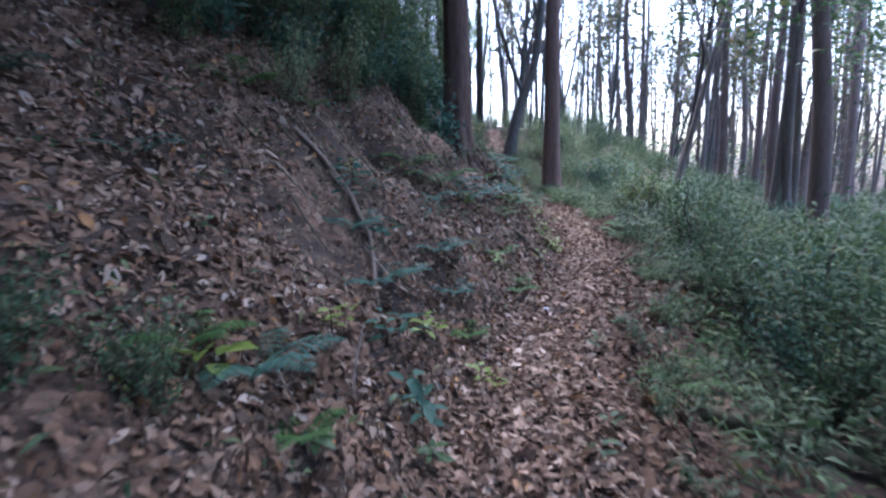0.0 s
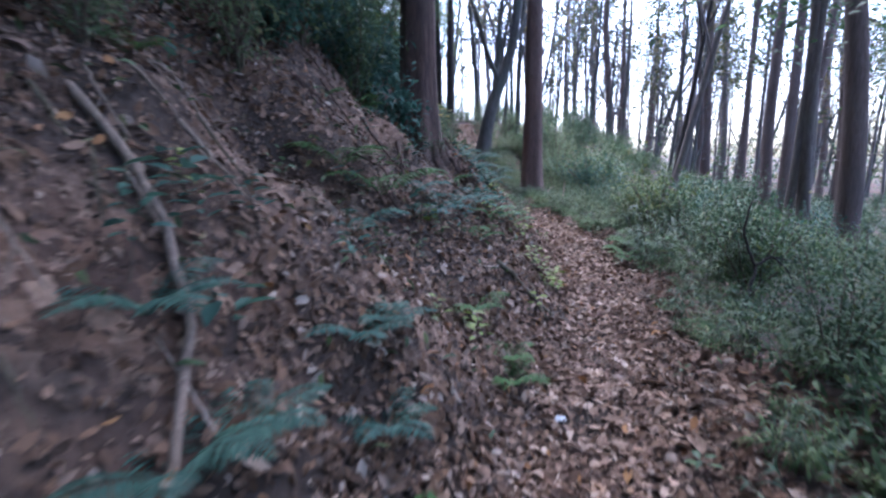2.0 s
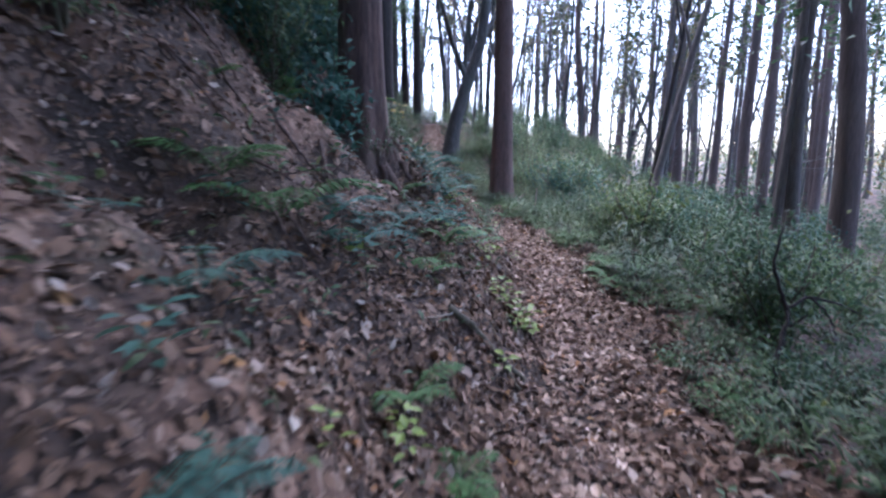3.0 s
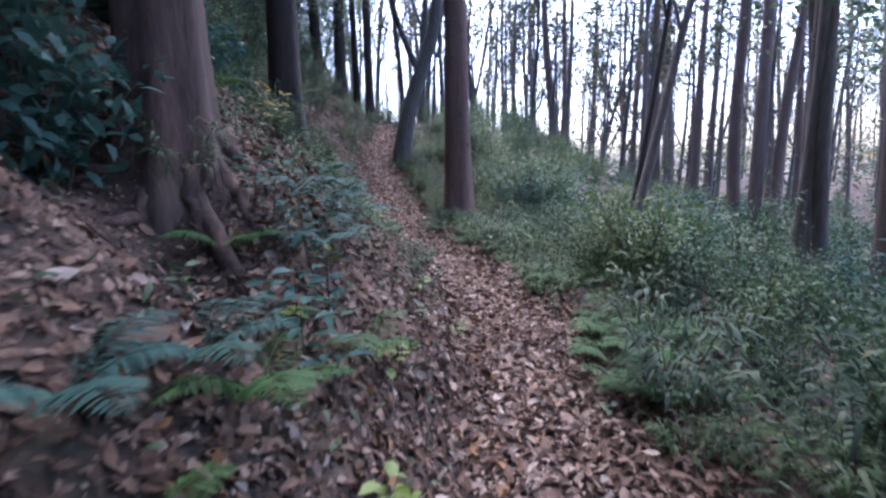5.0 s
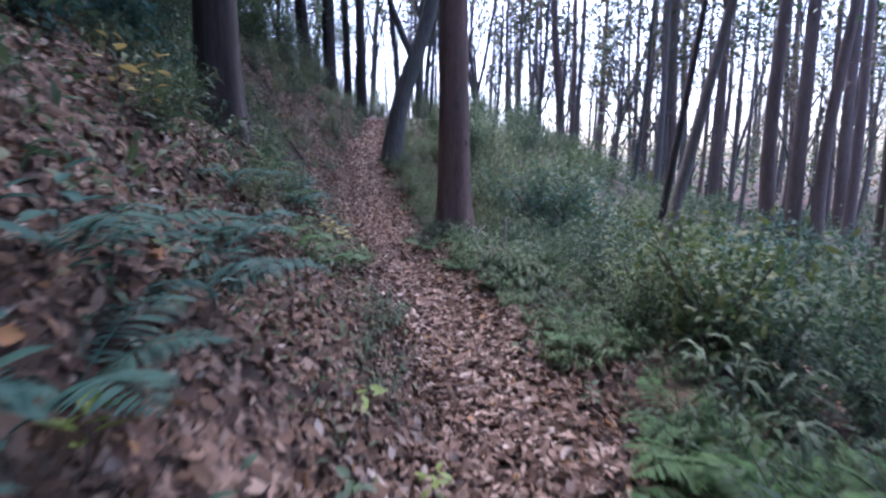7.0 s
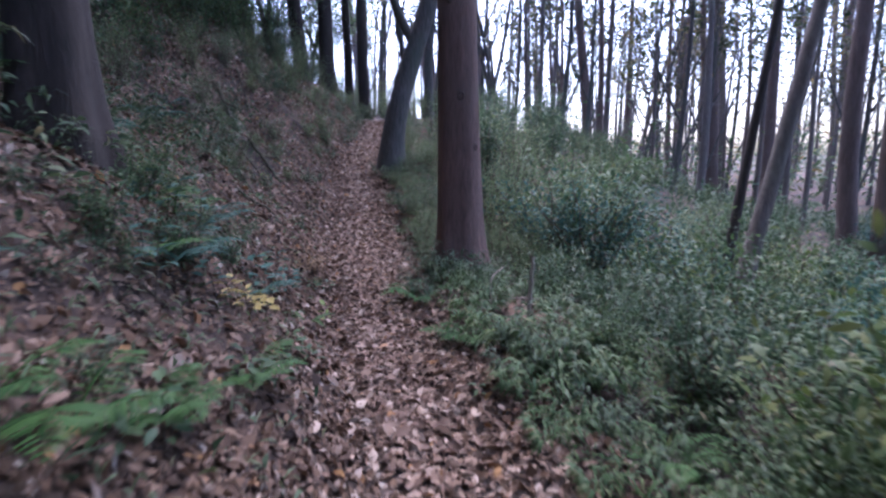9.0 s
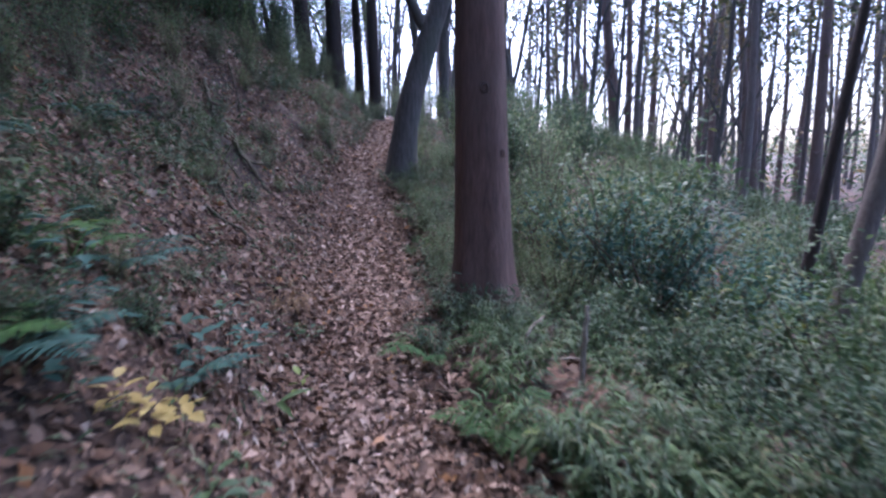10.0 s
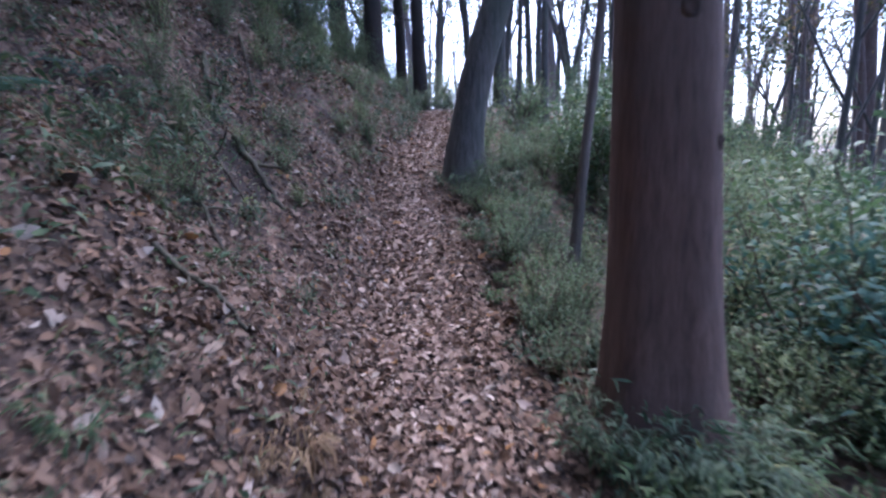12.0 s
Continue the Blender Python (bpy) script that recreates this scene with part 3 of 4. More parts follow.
# unseen trees behind and to the right, added to block light from there
for k in range(34):
    x, y = rng.uniform(4, 26), rng.uniform(-18, 6)
    copy_thing(far_kinds[k % 4], Matrix.LocRotScale(on_ground(x, y, -0.1), Euler((0, 0, rng.uniform(0, 6.28))), Vector((1, 1, 1)) * rng.uniform(0.8, 1.1)))

# ---- undergrowth ----


def shrub(mat, label, name="evergreen_shrub", stems=9, height=1.0, width=0.55, count=750, leaf=0.085, ratio=0.42, group="evergreen shrubs", kind=LEAF4):
    bush = thing(name, label, "shrub", group)
    g, lines = Geo(), []
    for k in range(stems):
        a, o = rng.uniform(0, 6.28), width * rng.uniform(0.2, 1.0)
        t = np.linspace(0, 1, 7)[:, None]
        tip = np.array([np.cos(a) * o, np.sin(a) * o, height * rng.uniform(0.6, 1.05)])
        pts = tip * np.hstack([t ** 1.3, t ** 1.3, t]) + rng.normal(0, 0.02, (7, 3)) + (0, 0, -0.08 * (1 - t[0, 0]))
        pts[0] = (np.cos(a) * 0.05, np.sin(a) * 0.05, -0.12)
        tube(g, pts, np.linspace(0.012, 0.004, 7), 4, 0.05)
        lines.append(pts)
    tagged(part("stem_tangle", g, STEM, bush), kind="stuff")
    g = Geo()
    lines = np.array(lines)
    i, f = rng.integers(0, stems, count), rng.beta(2.2, 1.2, count) * 5.99
    j = f.astype(int)
    p = lines[i, j] * (1 - (f - j))[:, None] + lines[i, j + 1] * (f - j)[:, None]
    out = unit(p * (1, 1, 0) + rng.normal(0, 0.25, p.shape))
    p = p + rng.normal(0, 0.1 * width / 0.55, p.shape)
    p[:, 2] = np.clip(p[:, 2], 0.05, None)
    w = unit(out + rng.normal(0, 0.55, p.shape) + (0, 0, 0.1))
    leaves(g, p, w, unit(rng.normal(0, 0.45, p.shape) + (0, 0, 1)), leaf * rng.uniform(0.6, 1.3, count), leaf * ratio, kind)
    tagged(part("foliage", g, mat, bush), kind="stuff")
    return bush


def bamboo_grass(label, culms=14, height=0.7, blade=0.17, mat=BAMBOO, name="bamboo_grass", group="clumps of bamboo grass"):
    clump = thing(name, label, "grass", group)
    g, h = Geo(), Geo()
    for k in range(culms):
        a, o = rng.uniform(0, 6.28), rng.uniform(0.05, 0.3)
        foot = np.array([np.cos(a) * o * 0.6, np.sin(a) * o * 0.6, -0.1])
        t = np.linspace(0, 1, 6)[:, None]
        top = np.array([np.cos(a) * (0.12 + o * 0.6), np.sin(a) * (0.12 + o * 0.6), height * rng.uniform(0.6, 1.1)])
        pts = foot + top * np.hstack([t ** 2, t ** 2, t])
        tube(g, pts, np.linspace(0.004, 0.002, 6), 3)
        n = 9
        f = rng.uniform(0.35, 1.0, n)
        p = foot + top * np.stack([f ** 2, f ** 2, f], -1)
        w = unit(np.stack([np.cos(a) + rng.normal(0, 0.9, n), np.sin(a) + rng.normal(0, 0.9, n), rng.normal(0.1, 0.4, n)], -1))
        leaves(h, p, w, unit(rng.normal(0, 0.3, (n, 3)) + (0, 0, 1)), blade * rng.uniform(0.6, 1.2, n), blade * 0.13, LEAF4, 2.5)
    tagged(part("culm_tuft", g, STEM, clump), kind="stuff")
    tagged(part("blade_tuft", h, mat, clump), kind="stuff")
    return clump


def fern(label, fronds=8, length=0.55, mat=FERN, spread_all=True):
    plant = thing("fern", label, "fern", "ferns beside the path")
    for k in range(fronds):
        a = 6.28 * k / fronds + rng.normal(0, 0.25)
        ln = length * rng.uniform(0.7, 1.15)
        t = np.linspace(0, 1, 9)
        rise = rng.uniform(0.8, 1.35)
        pts = np.stack([np.cos(a) * ln * t, np.sin(a) * ln * t, ln * (rise * t - 0.75 * rise * t * t) - 0.01], -1)
        g = Geo()
        tube(g, pts, np.linspace(0.004, 0.0012, 9), 3)
        m = 22
        f = np.linspace(0.15, 0.98, m)
        p = np.stack([np.interp(f, t, pts[:, q]) for q in range(3)], -1)
        along = np.array([np.cos(a), np.sin(a), 0])
        side = np.array([-np.sin(a), np.cos(a), 0])
        size = ln * 0.3 * np.sin(np.clip(f * 1.02, 0, 1) ** 0.75 * np.pi) ** 0.8 + 0.008
        for sgn in (-1, 1):
            w = side * sgn + along * 0.45 + np.array([0, 0, -0.15]) + rng.normal(0, 0.06, (m, 3))
            leaves(g, p, w, np.repeat([[0, 0, 1.0]], m, 0) + rng.normal(0, 0.15, (m, 3)), size, ln * 0.036, LEAF4, 0.6)
        part("frond", g, mat, plant)
    return plant


def place_copy(src, x, y, size=1.0, turn=None, dz=0.0, tilt=(0, 0)):
    return copy_thing(src, Matrix.LocRotScale(on_ground(x, y, dz), Euler((tilt[0], tilt[1], rng.uniform(0, 6.28) if turn is None else turn)), Vector((1, 1, 1)) * size))


def settle(ob, x, y, size=1.0):
    ob.matrix_basis = Matrix.LocRotScale(on_ground(x, y), Euler((0, 0, 0)), Vector((1, 1, 1)) * size)


bushes = [shrub(GREEN, "dark evergreen shrub with glossy leaves in the undergrowth", count=1000, leaf=0.066) for _ in range(3)]
bushes += [shrub(SASA, "grey-green leafy shrub in the undergrowth", stems=11, count=1050, leaf=0.06, ratio=0.35, name="grey_green_shrub", group="grey-green shrubs") for _ in range(2)]
tall = [shrub(GREEN, "tall dark evergreen bush on the slope", name="tall_bush", stems=14, height=1.9, width=0.85, count=2200, leaf=0.075, group="tall bushes", kind=LEAF2),
        shrub(SASA, "tall grey-green bush among the trees", name="tall_bush", stems=15, height=1.75, width=0.8, count=2300, leaf=0.065, ratio=0.36, group="tall bushes", kind=LEAF2)]
settle(tall[0], -1.6, 21.0)
settle(tall[1], 4.2, 16.4, 0.85)
grasses = [bamboo_grass("clump of narrow-leaved bamboo grass") for _ in range(3)]
ferns = [fern("green fern with arching fronds"), fern("blue-green sky-tinted fern on the bank", 6, 0.5, SKY_TEAL), fern("small fern among dead leaves", 5, 0.34)]
settle(bushes[0], 3.9, 9.0, 0.9)
settle(bushes[1], 4.6, 10.6)
settle(bushes[2], 5.6, 11.2, 1.1)
settle(bushes[3], 3.9, 13.9, 0.9)
settle(bushes[4], 3.6, 10.0, 0.9)
settle(grasses[0], 2.75, 7.3)
settle(grasses[1], 2.9, 6.4)
settle(grasses[2], 3.2, 8.4)
settle(ferns[0], 2.95, 7.75, 0.85)
settle(ferns[1], 0.8, 7.95, 0.8)
settle(ferns[2], 0.85, 6.5)


def scatter(count, kinds, y0, y1, d0, d1, s0, s1, gap, seed):
    """Plants at uneven places, none closer than gap to another of the same call, clear of the path."""
    r = np.random.default_rng(seed)
    put = []
    tries = 0
    while len(put) < count and tries < count * 40:
        tries += 1
        y, d = r.uniform(y0, y1), r.uniform(d0, d1)
        x = float(path_x(y)) - d
        if any((x - a) ** 2 + (y - b) ** 2 < gap * gap for a, b in put):
            continue
        if value_noise(x, y, 1.5, seed) < -0.33 or (2.75 < x < 3.25 and 11.3 < y < 12.1):    # the spot with the standing stick stays open
            continue
        put.append((x, y))
        place_copy(kinds[r.integers(len(kinds))], x, y, r.uniform(s0, s1))


scatter(70, grasses, 2.0, 22.0, -1.35, -0.68, 0.3, 0.55, 0.3, 31)
scatter(60, grasses + bushes[:2], 1.5, 20.0, -2.6, -1.25, 0.4, 0.62, 0.36, 32)
scatter(40, bushes[:4], 1.0, 13.0, -4.2, -2.2, 0.5, 0.85, 0.45, 33)
scatter(90, bushes, 1.0, 17.0, -10.0, -4.2, 0.35, 0.7, 0.55, 39)
scatter(70, bushes, 11.0, 27.0, -15.0, -5.0, 0.5, 0.85, 0.7, 43)
scatter(36, bushes, 13.5, 24.0, -7.0, -1.5, 0.7, 1.15, 0.6, 40)
scatter(34, bushes[:3], 8.0, 14.5, -3.6, -1.5, 0.4, 0.68, 0.35, 44)
scatter(22, tall, 14.2, 24.0, -6.0, -2.0, 0.55, 0.85, 0.7, 42)
scatter(46, tall, 18.0, 42.0, -26.0, -8.0, 0.35, 0.75, 1.2, 34)
scatter(70, bushes, 2.0, 26.0, 2.3, 5.5, 0.5, 1.1, 0.5, 35)
scatter(80, tall[:1], 2.0, 32.0, 3.6, 9.5, 0.8, 1.5, 0.8, 41)
scatter(90, grasses, 7.0, 24.0, 1.5, 4.5, 0.35, 0.75, 0.35, 36)
scatter(26, ferns, 1.0, 15.0, 0.7, 2.6, 0.5, 0.95, 0.5, 37)
scatter(9, ferns[2:], 2.0, 14.0, -1.5, -0.7, 0.6, 1.0, 0.5, 38)


def undergrowth(count, y0, y1, d0, d1, low, high, leaf, name, label, mat, slim=0.3):
    y, d = rng.uniform(y0, y1, count), rng.uniform(d0, d1, count)
    keep = value_noise(path_x(y) - d, y, 1.1, 51) + rng.uniform(-0.3, 0.3, count) > -0.12
    keep &= ~((path_x(y) - d > 2.88) & (path_x(y) - d < 3.2) & (y > 11.6) & (y < 12.1))
    y, d = y[keep], d[keep]
    x = path_x(y) - d
    n = len(x)
    p = np.stack([x, y, ground_z(x, y) + rng.uniform(low, high, n)], -1)
    g = Geo()
    leaves(g, p, rng.normal(size=(n, 3)) * (1, 1, 0.5), unit(rng.normal(0, 0.5, (n, 3)) + (0, 0, 1)), leaf * rng.uniform(0.6, 1.4, n), leaf * slim, LEAF4, 1.5)
    return tagged(new(name, g.mesh(name, mat)), label, "undergrowth", kind="stuff")


undergrowth(21000, 4.6, 22, -4.2, -0.65, 0.0, 0.3, 0.1, "undergrowth", "low grassy green plants along the path's lower edge", GREEN, 0.13)
undergrowth(5000, 0.8, 4.8, -3.6, -0.9, 0.0, 0.3, 0.09, "undergrowth", "low dark plants under the bushes below the path", GREEN, 0.25)
undergrowth(16000, 0.8, 24, -9.0, -1.8, 0.02, 0.6, 0.075, "undergrowth", "dense dark green plants under the trees", GREEN)
undergrowth(5000, 0.5, 24, 0.4, 5.0, 0.01, 0.12, 0.07, "undergrowth", "small green seedlings scattered on the leafy bank", BAMBOO)
undergrowth(26000, 4, 34, -18, -4, 0.03, 0.6, 0.15, "undergrowth", "tangled green plants on the wood floor", GREEN)
undergrowth(12000, 8, 24, 1.3, 5.5, 0.01, 0.3, 0.085, "undergrowth", "low brownish-green plants over the upper bank", BAMBOO)
undergrowth(30000, 22, 75, -70, -7, 0.1, 3.2, 0.32, "far_undergrowth", "far thicket of green and yellowing bushes", GREEN)

undergrowth(24000, 12, 50, -62, -19, 0.5, 9.0, 0.34, "far_foliage", "far hazy yellow-green foliage behind the trunks", TWIGLEAF)
undergrowth(9000, 8, 20, 0.5, 3.0, 0.01, 0.1, 0.06, "undergrowth", "fine grey-green sprouts among the leaves of the bank", SASA, 0.16)

# evergreen bushes hanging over the bank
for x, y, size in ((-0.4, 7.1, 0.7), (-0.8, 6.6, 0.8), (-0.2, 8.7, 0.7), (-1.2, 7.3, 1.0), (-0.6, 9.4, 0.85), (-1.5, 5.6, 0.9), (-2.2, 4.6, 0.9), (-2.6, 6.2, 1.2), (-1.3, 8.9, 1.1),
                   (-0.4, 12.4, 0.6), (-0.7, 10.5, 0.8), (-0.9, 13.4, 0.8), (-1.2, 15.2, 0.9), (-1.0, 17.6, 0.9), (-0.6, 19.4, 0.9), (-0.3, 21.0, 0.8), (-1.8, 18.8, 1.2), (-2.2, 12.2, 1.2),
                   (-1.2, 22.4, 1.3), (-0.7, 23.6, 1.2), (-2.0, 20.4, 1.4), (-2.6, 16.6, 1.4), (-2.4, 23.0, 1.5), (0.1, 24.4, 0.9), (0.9, 25.0, 0.7)):
    place_copy(tall[0], x, y, size)
for x, y, size in ((0.3, 19.3, 0.45), (0.0, 20.2, 0.6), (0.4, 20.8, 0.5), (-0.3, 18.6, 0.5), (0.6, 21.8, 0.5), (0.1, 22.0, 0.8), (-0.4, 17.4, 0.45), (0.9, 22.6, 0.45), (1.2, 23.4, 0.4), (-0.6, 16.4, 0.5), (-0.2, 15.4, 0.35), (-0.7, 14.4, 0.5), (-0.5, 13.2, 0.45)):
    place_copy(tall[1], x, y, size)
for x, y, size in ((1.8, 24.6, 0.5), (2.4, 24.0, 0.45), (2.9, 24.6, 0.6), (1.3, 25.0, 0.6), (3.4, 23.4, 0.6), (1.0, 24.2, 0.5), (1.6, 25.6, 0.9), (2.3, 25.8, 0.9), (3.2, 25.4, 0.9), (4.1, 24.0, 0.8), (0.5, 23.6, 0.6)):
    place_copy(tall[1], x, y, size)
# bushes below the path that stand out
for k, x, y, size in ((0, 3.0, 6.0, 0.95), (1, 3.3, 6.4, 0.95), (2, 5.75, 11.1, 1.05), (0, 5.2, 10.6, 0.85), (3, 3.5, 15.2, 0.9), (4, 3.8, 14.6, 1.0), (3, 3.3, 19.6, 1.0), (3, 3.5, 13.5, 0.75), (0, 4.3, 12.3, 0.9),
                      (1, 2.4, 5.1, 0.5), (2, 2.3, 3.7, 0.6), (0, 2.75, 3.1, 0.85), (1, 2.1, 2.6, 0.4), (2, 3.2, 4.3, 0.9), (0, 2.7, 4.6, 0.75), (3, 3.9, 5.3, 0.9), (4, 4.4, 7.4, 0.8), (1, 3.5, 7.6, 0.7)):
    place_copy(bushes[k], x, y, size)


young = shrub(GREEN, "young evergreen tree with dark spreading leaves below the path", "young_tree", 7, 1.75, 0.75, 1100, 0.085, 0.4, "young evergreen trees")
settle(young, 4.6, 14.3, 0.95)
for x, y, size in ((3.25, 6.35, 0.62), (3.75, 10.9, 0.45), (4.5, 11.7, 0.7), (4.9, 9.4, 0.8), (3.35, 9.7, 0.42), (2.05, 2.5, 0.6), (2.45, 3.3, 0.7), (1.85, 1.7, 0.5), (2.3, 4.3, 0.5), (2.9, 2.6, 0.8)):
    place_copy(young, x, y, size)


def evergreen_tree(x, y, height, reach, count=5200, clump=0.36, leaf=0.11, girth=0.18):
    tree = thing("evergreen_tree", "dark evergreen tree shading the slope, crown mostly unseen", "tree", "evergreen trees on the slope", on_ground(x, y))
    t = np.linspace(0, 1, 10)[:, None]
    line = np.hstack([1.3 * t ** 1.5, 0.1 * np.sin(4 * t), height * t - 0.2])
    g = Geo()
    tube(g, line, np.linspace(girth / 2, girth / 6, 10), 9, 0.04)
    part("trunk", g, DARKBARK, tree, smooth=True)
    tips = []
    for k in range(9):
        g = Geo()
        a = 2.4 * k
        limb(g, line[4 + k % 6], unit(np.array([math.cos(a), math.sin(a), 0.35])), reach * rng.uniform(0.5, 0.8), 0.03, 1, tips, 5)
        part("limb", g, DARKBARK, tree)
    n = count
    c = np.array(tips)[rng.integers(0, len(tips), n)] + rng.normal(0, clump, (n, 3)) * (1, 1, 0.7)
    g = Geo()
    leaves(g, c, rng.normal(size=(n, 3)) * (1, 1, 0.5), unit(rng.normal(0, 0.5, (n, 3)) + (0, 0, 1)), leaf * rng.uniform(0.7, 1.3, n), leaf * 0.45, LEAF2)
    part("crown", g, GREEN, tree)
    return tree


# a few crowns hang into view; the rest are added to shade the bank
overhang = evergreen_tree(-2.5, 3.3, 4.4, 2.2)
for x, y, size in ((-2.7, 5.6, 1.1), (-2.1, 7.6, 1.0), (-2.5, 9.8, 1.1), (-2.2, 12.3, 1.0), (-2.1, 14.8, 1.0), (-1.9, 17.3, 1.0), (-1.6, 19.8, 1.0), (-3.4, 1.2, 1.1), (-3.0, -1.2, 1.1), (-4.4, 4.2, 1.2), (-4.6, 7.4, 1.2),
                   (-4.4, 10.8, 1.2), (-4.3, 13.8, 1.2), (-4.0, 17.0, 1.2), (-3.6, 20.5, 1.2), (-2.6, 22.6, 1.1), (-6.5, 5.5, 1.3), (-6.4, 9.0, 1.3), (-6.2, 15.0, 1.3), (-5.6, 19.0, 1.3), (-1.6, 25.0, 1.1), (-0.3, 27.0, 1.0), (-0.3, 24.4, 0.8), (0.5, 26.2, 0.8), (-0.5, 21.6, 0.75), (-0.9, 23.4, 0.9), (-2.4, 4.4, 1.1), (-2.6, 2.0, 1.1), (-2.5, 0.4, 1.1), (-2.1, 8.6, 1.1), (-2.6, 6.4, 1.1)):
    place_copy(overhang, x, y, size)

# taller evergreens over and behind the start of the path, unseen, added for shade
for x, y, size in ((-3.2, -2.5, 1.8), (-4.2, 0.8, 1.9), (-2.2, -5.5, 1.8), (1.8, -5.0, 1.8), (3.8, -3.2, 1.7), (-5.2, 3.6, 1.9), (-5.4, 7.6, 1.9), (0.0, -8.0, 2.0), (-4.8, 11.6, 1.8), (4.5, -7.0, 2.0)):
    place_copy(overhang, x, y, size)

# high evergreen crowns along the bank's top and behind the start, added out of view to darken the bank
shade_canopy = evergreen_tree(-3.6, 4.2, 8.5, 4.0, 9000, 0.75, 0.17, 0.34)
for x, y, size, turn in ((-3.4, 7.2, 1.05, 0.2), (-2.8, 9.4, 1.0, 0.1), (-2.3, 11.9, 1.0, -0.1), (-2.2, 14.6, 1.0, 0.2), (-2.4, 17.2, 1.0, 0.0), (-4.6, 0.8, 1.1, 0.3), (-7.0, 1.5, 1.2, 0.0), (-7.2, 6.5, 1.2, 0.4), (-7.0, 11.5, 1.2, 0.0), (-5.6, 14.5, 1.2, 0.0)):
    place_copy(shade_canopy, x, y, size, turn)

lime_bush = shrub(LIMEBUSH, "yellow-green bush in the undergrowth below the path", "yellowing_shrub", 9, 0.95, 0.6, 800, 0.075, 0.4, "yellow-green bushes")
settle(lime_bush, 3.7, 9.25, 1.05)
place_copy(lime_bush, 3.95, 9.75, 0.9)
place_copy(lime_bush, 4.7, 12.9, 0.8)
place_copy(lime_bush, 7.5, 14.5, 1.1)

for x, y, size in ((1.0, 11.0, 0.34), (0.85, 10.6, 0.4), (1.1, 11.45, 0.3), (0.7, 11.3, 0.42), (0.6, 9.3, 0.4), (-0.9, 1.5, 0.4), (-1.15, 1.2, 0.45), (0.55, 12.2, 0.35), (2.55, 13.0, 0.22), (2.95, 12.85, 0.25), (2.75, 12.9, 0.2)):
    place_copy(bushes[0], x, y, size)
for x, y, size in ((2.5, 13.1, 0.4), (2.7, 12.95, 0.35), (2.9, 12.95, 0.4), (3.1, 13.1, 0.45), (2.5, 13.35, 0.4), (2.4, 12.7, 0.35), (1.67, 9.27, 0.4), (1.6, 9.1, 0.35), (1.62, 8.56, 0.35), (1.55, 8.7, 0.3), (2.35, 12.59, 0.45), (2.3, 12.4, 0.35), (2.75, 11.3, 0.5), (2.9, 11.1, 0.5), (2.7, 10.9, 0.4), (2.62, 12.98, 0.5), (2.8, 12.96, 0.55), (2.98, 13.0, 0.55), (2.7, 12.9, 0.45), (2.9, 12.88, 0.45)):
    place_copy(grasses[1], x, y, size)
dry = bamboo_grass("tuft of dry straw-coloured grass on the bank", 16, 0.45, 0.2, STRAW, "dry_grass", "tufts of dry grass")
settle(dry, 1.33, 13.05, 0.45)
for x, y, size in ((1.22, 12.9, 0.38), (1.4, 12.95, 0.35), (1.25, 13.3, 0.4), (0.75, 9.8, 0.4)):
    place_copy(dry, x, y, size)
fresh = [bamboo_grass("tuft of fresh green grass at the path's lower edge", 18, 0.5, 0.2, MEADOW, "green_grass", "tufts of green grass") for _ in range(2)]
settle(fresh[0], 2.75, 11.4, 0.7)
settle(fresh[1], 2.9, 10.9, 0.75)
scatter(46, fresh, 9.3, 12.7, -1.75, -0.58, 0.45, 0.85, 0.2, 45)
scatter(34, fresh, 5.2, 9.3, -1.6, -0.6, 0.35, 0.6, 0.25, 46)
scatter(16, fresh + grasses[:1], 1.2, 5.2, -1.7, -0.75, 0.35, 0.6, 0.25, 47)
aucuba = shrub(SKY_TEAL, "blue-green bush with broad glossy sky-tinted leaves on the bank", "broad_leaved_bush", 8, 1.1, 0.55, 520, 0.13, 0.4, "broad-leaved bushes")
settle(aucuba, -0.05, 7.3, 0.8)
for x, y, size in ((-0.35, 7.7, 1.0), (-0.6, 7.0, 0.9), (-0.15, 8.4, 1.0), (-0.9, 6.2, 0.8), (-0.75, 8.3, 1.1), (-1.2, 6.9, 1.0), (0.0, 9.4, 0.8), (-0.5, 9.8, 1.0), (-1.5, 5.4, 0.8), (-0.1, 10.6, 0.8), (-0.25, 12.0, 0.7), (-1.9, 4.6, 0.9)):
    place_copy(aucuba, x, y, size)
scatter(70, bushes[3:] + grasses[:1], 13.7, 18.6, -2.1, -0.62, 0.3, 0.58, 0.24, 48)
scatter(64, grasses + bushes[3:], 14.0, 22.5, 0.42, 1.9, 0.22, 0.46, 0.24, 50)
scatter(40, grasses + bushes[3:], 9.5, 14.0, 0.9, 2.4, 0.2, 0.4, 0.28, 52)
scatter(26, fresh + grasses, 13.4, 18.0, -1.0, -0.5, 0.3, 0.5, 0.22, 49)
for x, y, size in ((2.74, 7.97, 0.75), (2.95, 8.3, 0.8), (3.05, 8.65, 0.75), (2.6, 7.5, 0.6)):
    place_copy(ferns[0], x, y, size, dz=0.02)
blue_bush = shrub(SKY_TEAL, "blue-green bush with small shiny sky-tinted leaves below the path", "blue_green_bush", 12, 1.15, 0.65, 1300, 0.062, 0.42, "blue-green bushes")
settle(blue_bush, 5.2, 10.8, 1.0)
